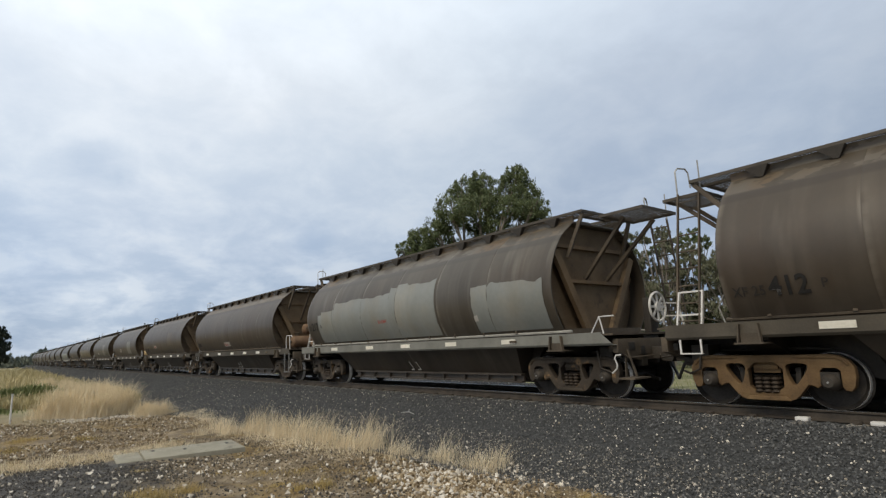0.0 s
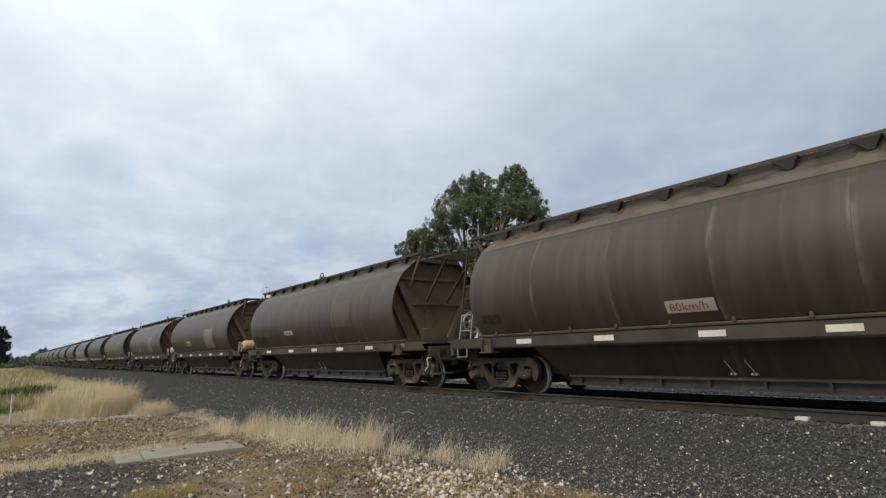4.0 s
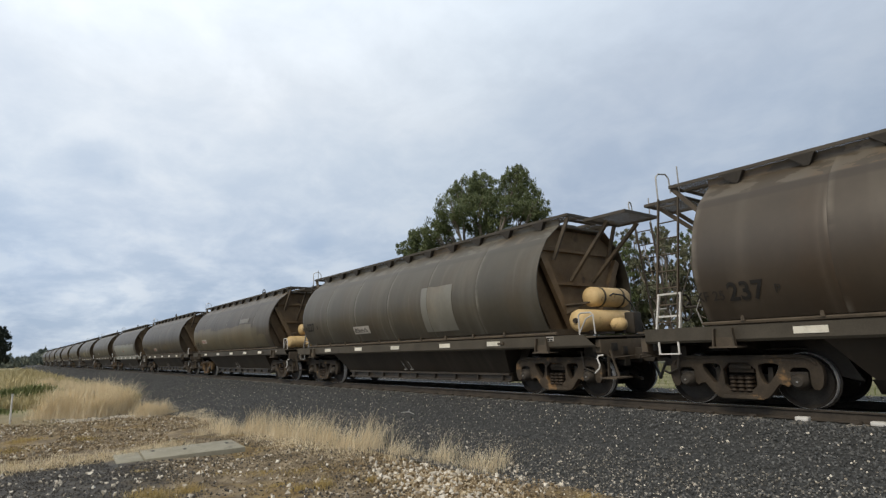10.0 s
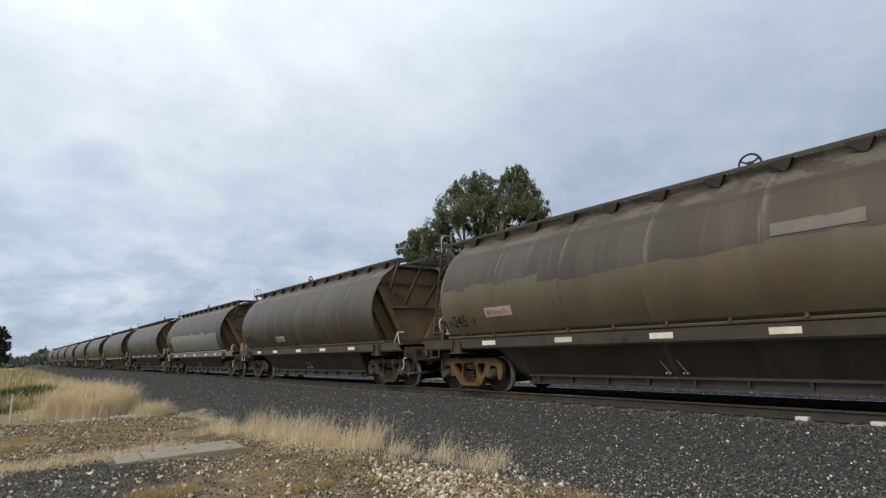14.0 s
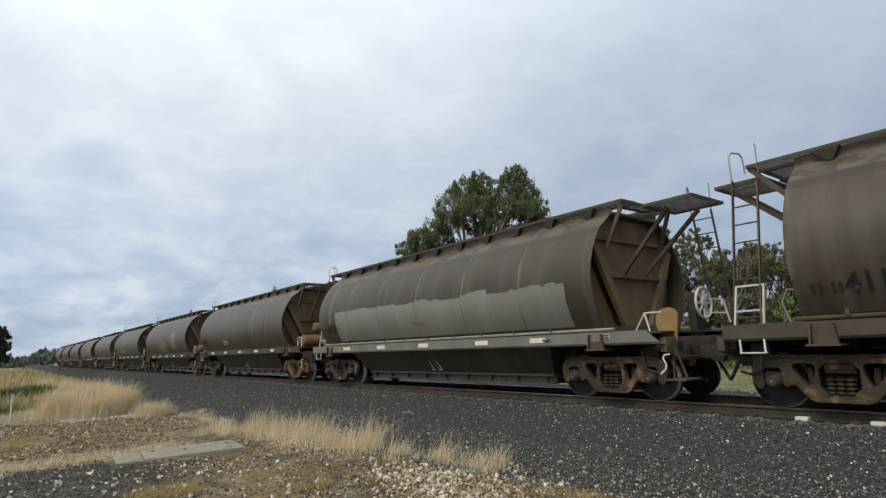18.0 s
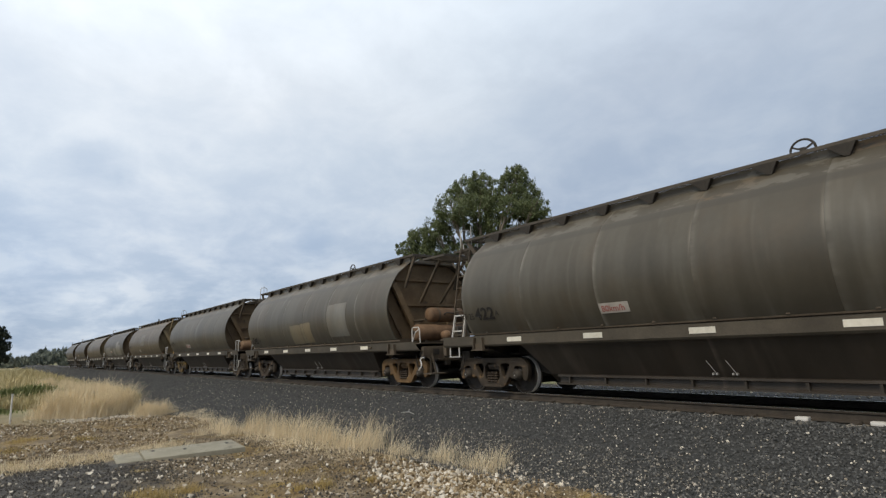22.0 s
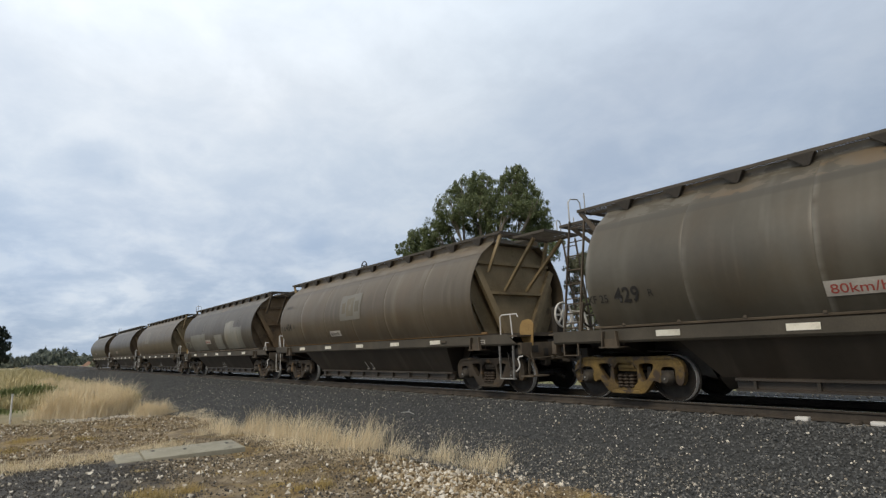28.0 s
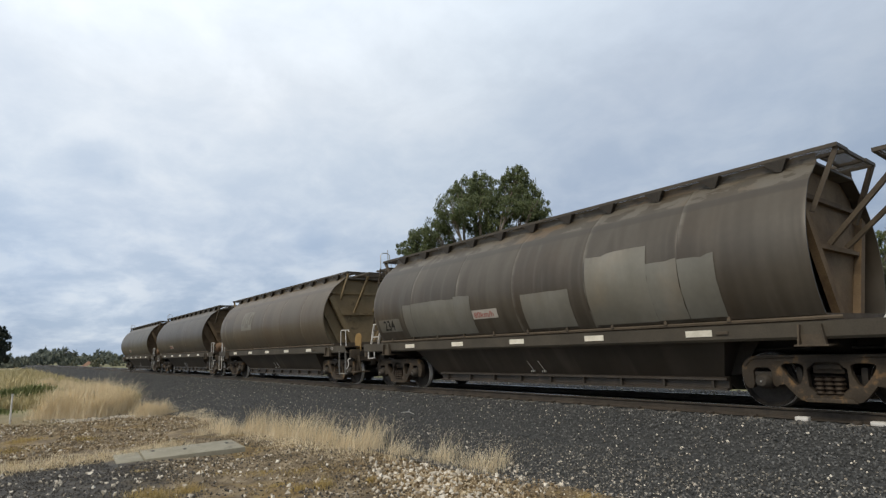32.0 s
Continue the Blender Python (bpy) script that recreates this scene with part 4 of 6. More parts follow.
def build_trees():
    made = [tree((-34.2, 20.2, -0.9), 0.42, (0.1, 0.2, 6.5),
                 [(-3.3, -3.2, 10.9, 1.6), (-3.6, -4.4, 10.2, 1.2), (-1.3, -3.1, 11.5, 1.4), (0.1, -2.5, 13.0, 1.75), (-1.5, 1.0, 15.1, 1.8), (-0.4, 1.4, 16.0, 1.35),
                  (-0.8, -0.7, 15.2, 1.4), (0.6, 1.4, 14.4, 1.4), (-1.1, -2.3, 12.1, 1.3), (1.2, 3.4, 15.8, 1.55), (1.7, 4.3, 15.1, 1.65), (4.0, 3.1, 13.0, 1.2), (2.7, 1.4, 13.2, 1.5),
                  (1.6, 3.8, 16.7, 1.15), (2.4, 4.3, 12.7, 1.1), (-0.5, 0.6, 12.1, 1.45), (1.1, 1.6, 11.9, 1.5), (0.4, 0.2, 13.6, 1.6), (2.2, 3.8, 13.4, 1.5), (3.0, 4.6, 11.2, 1.5), (2.6, 4.6, 12.4, 1.6),
                  (-2.6, -3.6, 9.6, 1.5), (-1.4, -1.8, 10.0, 1.4), (-0.8, 0.6, 10.2, 1.5), (2.0, 2.4, 10.2, 1.6), (3.8, 4.4, 9.8, 1.5), (0.3, 0.4, 8.6, 1.7), (-1.6, -2.6, 8.2, 1.5), (2.6, 3.6, 8.4, 1.7)],
                 105000, 0.108, LEAF, 21, "large spreading eucalypt behind the railway", "trees behind the railway")]
    rng = np.random.default_rng(5)
    row = [(-30.2, 29.3, 10.1), (-26.7, 28.2, 10.3), (-26.7, 31.8, 11.4), (-22.8, 29.4, 10.8), (-22.9, 33.9, 11.1), (-19.4, 31.2, 8.6), (-19.3, 35.6, 9.2),
           (-16.5, 33.5, 8.8), (-16.2, 37.8, 8.6), (-13.7, 35.5, 7.5), (-11.5, 34.0, 8.9), (-10.5, 37.3, 8.9), (-8.4, 34.7, 7.6)]
    for n, (px, py, h) in enumerate(row):
        w = rng.uniform(1.9, 2.5)
        clusters = [(0, 0, h - 0.7, 0.8)] + [(rng.normal(0, 0.55) * w, rng.normal(0, 0.4) * w, h * rng.uniform(0.2, 0.92), w * rng.uniform(0.24, 0.5)) for _ in range(34)]
        made.append(tree((px, py, -0.9), 0.15, (rng.normal(0, 0.3), 0, h * 0.35), clusters, 27000, 0.11, (LEAF_OLIVE, LEAF)[n % 3 == 1], 30 + n, "slender grey-green gum tree behind the railway", "trees behind the railway"))
    for n in range(16):
        x = -25 + 1.25 * n + rng.normal(0, 0.4)
        y = 24.5 + 0.3 * n + rng.normal(0, 0.8)
        h = rng.uniform(3.4, 5.0) if 8 < n < 13 else rng.uniform(1.6, 3.2)
        clusters = [(rng.normal(0, 0.6), rng.normal(0, 0.5), h * rng.uniform(0.25, 0.85), rng.uniform(0.6, 0.95)) for _ in range(6)]
        made.append(tree((x, y, -0.9), 0.05, (0, 0, h * 0.4), clusters, 1800 if h < 3.3 else 3600, 0.11, LEAF_LIME, 70 + n, "low bright green shrub behind the railway", "shrubs behind the railway", "shrub"))
    made.append(tree((-120.0, -11.15, -0.9), 0.3, (0, 0, 2.0), [(0, 0, 4.6, 1.9), (0.2, 0, 6.4, 1.7), (-0.2, 0.4, 3.0, 1.6), (0, 0.2, 7.6, 1.0)], 9000, 0.2, LEAF_DARK, 50, "dark dense cypress at the edge of the meadow"))
    far = [(-300 + 25 * rng.uniform(-1, 1), y, rng.uniform(0.4, 2.6) + 0.9 * math.sin(y * 0.31) + 2.2 * math.exp(-((y - 6) / 10) ** 2), rng.uniform(2.6, 4.2)) for y in np.linspace(-45, 66, 170)]
    thing("far_woods", leaf_cloud("far_woods", far, 40000, 0.9, LEAF_FAR, 60, gather=16), None, "low far belt of dull green trees", "trees", kind="stuff", at=(0, 0, -0.9))
    shrubs = [(-190 + rng.normal(0, 14), rng.uniform(6, 30), 0.9, rng.uniform(1.2, 2.2)) for _ in range(16)]
    thing("far_shrubs", leaf_cloud("far_shrubs", shrubs, 8000, 0.3, LEAF_OLIVE, 61), None, "scattered olive shrubs beyond the railway", "shrubs", kind="stuff", at=(0, 0, -0.9))
    house = tagged(new("farm_house"), "far low house with a dark gable roof among trees", "house")
    house.location = (-312, 14, -0.9)
    part("wall", Shape().box(-4, 4, -3.6, 3.6, 0, 3.6), SLEEPER, house)
    part("roof", Shape().prism([(-4.1, 3.6), (4.1, 3.6), (0, 6.4)], -4.4, 4.4, "x"), UNDER, house, "dark grey gable roof")
    for y in (-1.8, 1.8):
        part("window", Shape().box(4.0, 4.05, y - 0.6, y + 0.6, 1.2, 2.5), UNDER, house, "dark window")
    bank = Shape()
    for i in range(13):
        x = -204 + i
        bank.v += [(x, 8.5, -0.95), (x, 10.5, 0.1 + 0.5 * math.sin(i * 0.7) * math.sin(i / 12 * math.pi) + 0.6 * math.sin(i / 12 * math.pi)), (x, 13.5, -0.95)]
    bank.f = [(3 * i + j, 3 * i + 3 + j, 3 * i + 4 + j, 3 * i + 1 + j) for i in range(12) for j in (0, 1)]
    thing("earth_bank", bank, EARTH, "low bare bank of reddish earth", "earth bank", kind="structure", smooth=0)
    return made


# ---- grain wagons ----
import mathutils.geometry

PITCH, PIVOT, AXLES = 15.133, 5.633, 0.875
GEAR = 0.09                                     # the bogies sit a little ahead
# coupling to coupling, wagon centre to bogie, bogie to axle
WHEEL_R = 0.42
TOP, CREASE, FOOT = 3.74, 3.40, 1.39            # heights of the hopper's side sheet
X_BACK, X_FRONT = -5.76, 5.95


def side_y(z):
    """The bulge of the hopper's near side at height z."""
    if z > CREASE:
        return -1.27 + (z - CREASE) / (TOP - CREASE) * 0.43
    return -1.73 + 0.38 * (z - 2.3) ** 2


def side_path(n=16):
    return [(side_y(z), z) for z in [FOOT + (CREASE - FOOT) * i / n for i in range(n + 1)] + [TOP]]


def panel_mesh(width, sign):
    """One sheet of the hopper's side, with rolled edges where it is welded to the next."""
    s = Shape()
    path = side_path()
    columns = ((0.0, 0.006), (0.014, 0.0), (0.06, 0.0), (width - 0.06, 0.0), (width - 0.014, 0.0), (width, 0.006))
    for x, inset in columns:
        s.v += [(x, sign * -(y + inset), z) for y, z in path]
    s.v += [(x, sign * -(y + 0.03), z) for x in (0.0, width) for y, z in path]
    n, last = len(path), len(columns) - 1
    for i in range(last):
        s.f += [(i * n + j, (i + 1) * n + j, (i + 1) * n + j + 1, i * n + j + 1) for j in range(n - 1)]
    a, b = (last + 1) * n, (last + 2) * n
    s.f += [(a + j, a + j + 1, b + j + 1, b + j) for j in range(n - 1)]
    s.f += [(j, j + 1, a + j + 1, a + j) for j in range(n - 1)] + [(last * n + j, b + j, b + j + 1, last * n + j + 1) for j in range(n - 1)]
    s.f += [tuple([i * n for i in range(last + 1)] + [b, a]), tuple([b + n - 1] + [i * n + n - 1 for i in range(last, -1, -1)] + [a + n - 1])]
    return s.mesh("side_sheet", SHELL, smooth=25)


def grating(name, x0, x1, y0, y1, z, parent, label="", pitch=0.05):
    """A walkway: a frame of angle steel, and the bars in it."""
    ring = Shape()
    corners = [(x0, y0), (x1, y0), (x1, y1), (x0, y1)]
    inner = [(x0 + 0.025, y0 + 0.025), (x1 - 0.025, y0 + 0.025), (x1 - 0.025, y1 - 0.025), (x0 + 0.025, y1 - 0.025)]
    for zz in (z - 0.05, z + 0.008):
        ring.v += [(x, y, zz) for x, y in corners + inner]
    for i in range(4):
        k = (i + 1) % 4
        ring.f += [(i, k, 8 + k, 8 + i), (4 + i, 12 + i, 12 + k, 4 + k), (8 + i, 8 + k, 12 + k, 12 + i), (i, 4 + i, 4 + k, k)]
    frame_part = part(name, ring, GRATE, parent, label, smooth=0)
    s = Shape()
    x = x0 + pitch
    while x < x1 - 0.03:
        s.box(x - 0.008, x + 0.008, y0 + 0.02, y1 - 0.02, z - 0.004, z)
        x += pitch
    y = y0 + 0.07
    while y < y1 - 0.03:
        s.box(x0 + 0.02, x1 - 0.02, y - 0.008, y + 0.008, z - 0.01, z - 0.004)
        y += 0.045
    tagged(part("grating", s, GRATE, frame_part, smooth=0), kind="stuff")
    return frame_part


def pierced(shape, outline, holes, y0, y1):
    """A cast plate with holes through it, its outline in x and z."""
    loops = [[Vector((x, z, 0)) for x, z in loop] for loop in [outline] + holes]
    flat = [p for loop in loops for p in loop]
    n = len(flat)
    faces = []
    for tri in mathutils.geometry.tessellate_polygon(loops):
        faces += [tuple(tri), tuple(n + i for i in reversed(tri))]
    start = 0
    for loop in loops:
        m = len(loop)
        faces += [(start + i, start + (i + 1) % m, n + start + (i + 1) % m, n + start + i) for i in range(m)]
        start += m
    return shape.add([(p.x, y0, p.y) for p in flat] + [(p.x, y1, p.y) for p in flat], faces)


def bogie_shape():
    s = Shape()
    half = [(0.31, 0.13), (0.39, 0.155), (0.46, 0.22), (0.585, 0.375), (0.66, 0.36), (0.70, 0.33), (0.75, 0.37), (0.755, 0.58), (0.80, 0.625), (0.97, 0.625), (1.02, 0.58),
            (1.02, 0.37), (1.05, 0.31), (1.12, 0.30), (1.17, 0.36), (1.20, 0.50), (1.19, 0.64), (1.13, 0.74), (1.02, 0.80), (0.86, 0.825), (0.5, 0.815)]
    outline = half + [(-x, z) for x, z in reversed(half)]
    def rounded(loop, times=2):
        for _ in range(times):
            loop = [(p[0] + (q[0] - p[0]) * k, p[1] + (q[1] - p[1]) * k) for p, q in zip(loop, loop[1:] + loop[:1]) for k in (0.22, 0.78)]
        return loop

    window = rounded([(0.30, 0.69), (0.60, 0.69), (0.60, 0.60), (0.43, 0.36), (0.36, 0.38), (0.30, 0.55)])
    holes = [rounded([(-0.25, 0.24), (0.25, 0.24), (0.26, 0.70), (-0.26, 0.70)], 1), window, [(-x, z) for x, z in reversed(window)]]
    for side in (-1, 1):
        y0, y1 = sorted((side * 0.90, side * 1.03))
        pierced(s, outline, holes, y0, y1)
        lip0, lip1 = sorted((side * 1.03, side * 1.05))
        s.prism([(-0.33, 0.13), (0.33, 0.13), (0.28, 0.19), (-0.28, 0.19)], lip0, lip1)
        for e in (-1, 1):
            s.prism([(e * 1.14, 0.68), (e * 1.07, 0.755), (e * 0.98, 0.79), (e * 0.4, 0.80), (e * 0.4, 0.775), (e * 0.96, 0.765), (e * 1.05, 0.73), (e * 1.11, 0.66)], lip0, lip1)
        s.box(-0.18, 0.18, min(side * 0.86, side * 0.99), max(side * 0.86, side * 0.99), 0.60, 0.66)
    s.box(-0.2, 0.2, -0.95, 0.95, 0.54, 0.78)
    return s


def wheel_mesh():
    o = [(0.0, -0.03), (0.10, -0.03), (0.12, 0.0), (0.14, 0.03), (0.36, 0.05), (0.395, 0.0), (0.405, -0.02), (WHEEL_R - 0.012, -0.02), (WHEEL_R - 0.004, -0.012)]
    inner = [(WHEEL_R - 0.002, 0.09), (WHEEL_R + 0.028, 0.10), (WHEEL_R + 0.028, 0.118), (0.40, 0.12), (0.36, 0.085), (0.14, 0.09), (0.12, 0.14), (0.0, 0.14)]
    return Shape().lathe(o + inner, 30).mesh("wheel", WHEEL, smooth=30)


def tread_mesh():
    return Shape().lathe([(WHEEL_R - 0.004, -0.012), (WHEEL_R, -0.008), (WHEEL_R + 0.001, 0.088), (WHEEL_R - 0.003, 0.09)], 30).mesh("tread", TREAD, smooth=30)


def spring_mesh():
    o = [(0.0, -0.125)]
    for i in range(17):
        a = i / 16
        o.append((0.058 + 0.014 * math.sin(a * math.tau * 4), -0.125 + 0.25 * a))
    return Shape().lathe(o + [(0.0, 0.125)], 8, "z").mesh("spring", SPRING, smooth=60)


def rod(points, r=0.014, n=6):
    return Shape().tube(points, r, n)


def handbrake_rim():
    return Shape().tube([(0, 0.30 * math.cos(a), 0.30 * math.sin(a)) for a in [i * math.tau / 24 for i in range(25)]], 0.026, 8, False)


def tank_mesh(radius, length):
    o = [(0.0, -length / 2), (radius * 0.55, -length / 2 + 0.015), (radius * 0.9, -length / 2 + 0.06), (radius, -length / 2 + 0.12)]
    return Shape().lathe(o + [(r, -a) for r, a in reversed(o)], 24, "y")


def sill_shape(sign):
    """A channel, open to the inside, its leading end cut on the slant."""
    y = sign * 1.40
    outline = [(y - 0.03 * sign, 1.045), (y, 1.085), (y, 1.30), (y - 0.12 * sign, 1.30), (y - 0.12 * sign, 1.288), (y - 0.012 * sign, 1.288), (y - 0.012 * sign, 1.09), (y - 0.04 * sign, 1.057), (y - 0.12 * sign, 1.057), (y - 0.12 * sign, 1.045)]
    s = Shape().prism(outline, -6.95, 6.8, "x")
    n = len(outline)
    s.v = s.v[:n] + [(x + (1.30 - z) * 1.2, yy, z) for x, yy, z in s.v[n:]]
    return s


def hatch_wheel(w, x):
    ring = Shape().tube([(0.19 * math.cos(a), 0, 0.19 * math.sin(a)) for a in [i * math.tau / 20 for i in range(21)]], 0.02, 6, False)
    for a in (0.5, 2.6, 4.7):
        ring.beam((0, 0, 0), (0.18 * math.cos(a), 0, 0.18 * math.sin(a)), 0.03, 0.02, (0, 1, 0))
    ring.box(-0.04, 0.04, -0.03, 0.03, -0.28, 0.05)
    part("hatch_wheel", ring, UNDER, w, "dark spoked hatch wheel", at=(x, -0.3, 4.12))


def trailing_wheel(w):
    """A small hand wheel on the trailing end."""
    ring = Shape().tube([(0, 0.24 * math.cos(a), 0.24 * math.sin(a)) for a in [i * math.tau / 20 for i in range(21)]], 0.02, 6, False)
    for a in (0.5, 2.6, 4.7):
        ring.beam((0, 0, 0), (0, 0.23 * math.cos(a), 0.23 * math.sin(a)), 0.03, 0.02, (1, 0, 0))
    ring.tube([(0, 0, 0), (0.9, 0, 0)], 0.025, 8)
    part("hand_wheel", ring, UNDER, w, "dark spoked hand wheel", at=(-6.52, -0.7, 1.68))


def build_wagon():
    """The parts that every wagon has."""
    w = tagged(new("grain_wagon"), "dusty grey-brown hopper wagon", "railway wagon", "wagons of the grain train")
    count = 6
    width = (X_FRONT - X_BACK) / count
    near, far = panel_mesh(width, -1), panel_mesh(width, 1)
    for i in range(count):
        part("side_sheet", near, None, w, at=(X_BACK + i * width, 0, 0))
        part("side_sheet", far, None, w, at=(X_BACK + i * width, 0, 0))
    part("roof", Shape().box(X_BACK, X_FRONT, -0.83, 0.83, 3.70, 3.745), SHELL, w, bevel=0.01)
    hatch = part("roof_hatch", Shape().prism([(-0.36, 3.745), (0.36, 3.745), (0.36, 3.84), (0.2, 3.9), (-0.2, 3.9), (-0.36, 3.84)], -5.6, 5.6, "x"), SHELL, w)
    for i in range(6):
        part("hatch_strap", Shape().prism([(-0.38, 3.745), (0.38, 3.745), (0.38, 3.86), (0.21, 3.925), (-0.21, 3.925), (-0.38, 3.86)], -5.1 + 2.04 * i, -5.0 + 2.04 * i, "x"), FRAME, hatch)
    for side in (-1, 1):
        part("coaming", Shape().box(X_BACK, X_FRONT, min(side * 0.80, side * 0.835), max(side * 0.80, side * 0.835), 3.70, 3.88), SHELL, w)
    # walkways along and across the roof
    # the brackets' near-black colour stands in for shade below the walkway
    bracket = Shape().add([(-0.2, -0.95, 3.885), (0.19, -0.95, 3.885), (0.19, -0.55, 3.885), (-0.2, -0.55, 3.885), (0.02, -0.93, 3.69), (0.09, -0.93, 3.69), (0.09, -0.80, 3.73), (0.02, -0.80, 3.73)],
                          [(0, 1, 2, 3), (4, 7, 6, 5), (0, 4, 5, 1), (1, 5, 6, 2), (2, 6, 7, 3), (3, 7, 4, 0)]).mesh("bracket", UNDER, smooth=0)
    for side in (-1, 1):
        y0, y1 = sorted((side * 0.94, side * 0.44))
        grating("walkway", -6.45, 6.28, y0, y1, 3.93, w, "grey steel mesh walkway")
    for i in range(11):
        part("bracket", bracket, None, w, at=(-5.3 + 1.07 * i, 0, 0))
    for x0, x1 in ((-6.4, -5.82), (5.88, 6.26)):
        grating("cross_walkway", x0, x1, -0.43, 0.43, 3.93, w)
    grating("end_platform", -7.06, -6.25, -0.82, 0.27, 3.72, w, "steel mesh end platform")
    grating("end_platform", 6.66, 7.68, -0.88, 0.36, 3.72, w, "steel mesh end platform")
    rung = rod([(-0.2, 0, 0), (0.2, 0, 0)], 0.013).mesh("rung", FRAME)
    for x0, side, foot in ((-6.52, -1, -0.1), (6.98, 1, 0.06)):        # near trailing corner, far leading corner
        ladder = part("ladder", Shape().beam((x0 - 0.2, side * 0.86, 3.75), (x0 - 0.2 + foot, side * 1.2, 1.28), 0.05, 0.025, (1, 0, 0)), FRAME, w, "slanting steel ladder")
        part("ladder_rail", Shape().beam((x0 + 0.2, side * 0.86, 3.75), (x0 + 0.2 + foot, side * 1.2, 1.28), 0.05, 0.025, (1, 0, 0)), FRAME, ladder)
        for i in range(8):
            k = 0.07 + 0.125 * i
            part("rung", rung, None, ladder, at=(x0 + foot * k, side * (0.86 + 0.34 * k), 3.75 - 2.47 * k))
        part("grab_hoop", rod([(x0 - 0.22, side * 0.84, 3.72), (x0 - 0.22, side * 0.84, 4.2), (x0 - 0.2, side * 0.78, 4.27), (x0 - 0.14, side * 0.62, 4.27), (x0 - 0.12, side * 0.56, 4.2), (x0 - 0.1, side * 0.56, 3.9)], 0.015), PIPE, w, "bent steel grab rail")
        part("grab_post", rod([(x0 + 0.22, side * 0.84, 3.72), (x0 + 0.22, side * 0.84, 4.3)], 0.013), PIPE, w)
    # ends
    for s in (-1, 1):
        xe = 5.76 if s > 0 else -5.58
        pts = [(side_y(z) + 0.03, z) for z in (1.42, 1.7, 2.0, 2.3, 2.6, 2.9, 3.2, 3.4, 3.7)]
        outline = pts + [(-y, z) for y, z in reversed(pts)]
        end = part("end_sheet", Shape().prism(outline, xe - 0.22 * s - 0.01, xe - 0.22 * s + 0.01, "x"), END, w, "brown dusty steel end")
        part("centre_plate", Shape().prism([(-0.42, 1.40), (0.42, 1.40), (1.34, 3.05), (1.22, 3.42), (0.80, 3.68), (-0.80, 3.68), (-1.22, 3.42), (-1.34, 3.05)], xe - 0.03 * s, xe, "x"), END, end)
        for e in (-1, 1):
            part("raking_post", Shape().beam((xe + 0.06 * s, e * 1.38, 3.06), (xe + 0.06 * s, e * 0.45, 1.38), 0.17, 0.11, (1, 0, 0)), END, end)
            part("side_plate", Shape().prism([(e * 1.63, 2.6), (e * 1.44, 3.0), (e * 1.30, 2.75), (e * 0.60, 1.42), (e * 1.0, 1.42)], xe - 0.13 * s, xe - 0.11 * s, "x"), END, end)
        part("stiffener", Shape().box(min(xe, xe + 0.09 * s), max(xe, xe + 0.09 * s), -1.0, 1.0, 2.40, 2.47), END, end)
        part("stiffener", Shape().box(min(xe, xe + 0.07 * s), max(xe, xe + 0.07 * s), -1.3, 1.3, 3.16, 3.24), END, end)
        stays = (((6.24, -0.86, 3.88), (5.84, -0.98, 2.95)), ((7.0, -0.5, 3.66), (5.84, -0.42, 2.50)), ((7.2, 0.30, 3.66), (5.84, 0.36, 2.50)), ((6.24, 0.86, 3.88), (5.84, 0.98, 2.95)))
        if s < 0:
            stays = (((-6.42, -0.86, 3.88), (-5.72, -0.96, 3.10)), ((-6.9, 0.05, 3.66), (-5.68, 0.05, 2.6)), ((-6.9, -0.55, 3.66), (-5.68, -0.5, 2.6)), ((-6.42, 0.86, 3.88), (-5.72, 0.96, 3.10)))
        for top, foot in stays:
            part("platform_stay", Shape().beam(top, foot, 0.07, 0.07), FRAME, end)
    # underframe
    for side in (-1, 1):
        part("side_sill", sill_shape(side), SILL, w, bevel=0)
        part("foot_rail", Shape().tube([(X_BACK - 0.1, side * 1.40, 1.345), (X_FRONT + 0.2, side * 1.40, 1.345)], 0.03, 6), FRAME, w)
    tape = Shape().box(-0.225, 0.225, -1.409, -1.403, 1.135, 1.24).mesh("reflector", REFLECT)
    for x in (-4.36, -2.25, -0.145, 1.96, 4.07):
        part("reflector", tape, None, w, "white reflective tape", at=(x, 0, 0))
    tab = Shape().box(-0.1, 0.1, -1.43, -1.403, 1.16, 1.21).mesh("side_tab", FRAME, 0.006)
    part("side_tab", tab, None, w, at=(4.46, 0, 0))
    knob = Shape().prism([(-0.03, 1.36), (0.03, 1.36), (0.02, 1.45), (-0.02, 1.45)], -1.45, -1.40, "y").mesh("side_lug", FRAME)
    for i in range(10):
        part("side_lug", knob, None, w, at=(-5.2 + 1.09 * i, 0, 0))
    for s in (-1, 1):
        x = s * PIVOT + 0.1
        pad = part("jacking_pad", Shape().box(x - 0.22, x + 0.22, -1.50, -1.15, 0.95, 0.975), FRAME, w)
        for e in (-1, 1):
            part("pad_rib", Shape().prism([(x + e * 0.17 + 0.012, 0.975), (x + e * 0.17 - 0.012, 0.975), (x + e * 0.14 - 0.012, 1.26), (x + e * 0.14 + 0.012, 1.26)], -1.48, -1.402, "y"), FRAME, pad)
        part("pad_web", Shape().box(x - 0.14, x + 0.14, -1.425, -1.403, 0.975, 1.12), FRAME, pad)
        beam = part("end_beam", Shape().prism([(-1.28, 1.16), (1.28, 1.16), (1.28, 0.9), (0.6, 0.74), (-0.6, 0.74), (-1.28, 0.9)], s * 7.0, s * 7.12, "x"), FRAME, w, bevel=0.012)
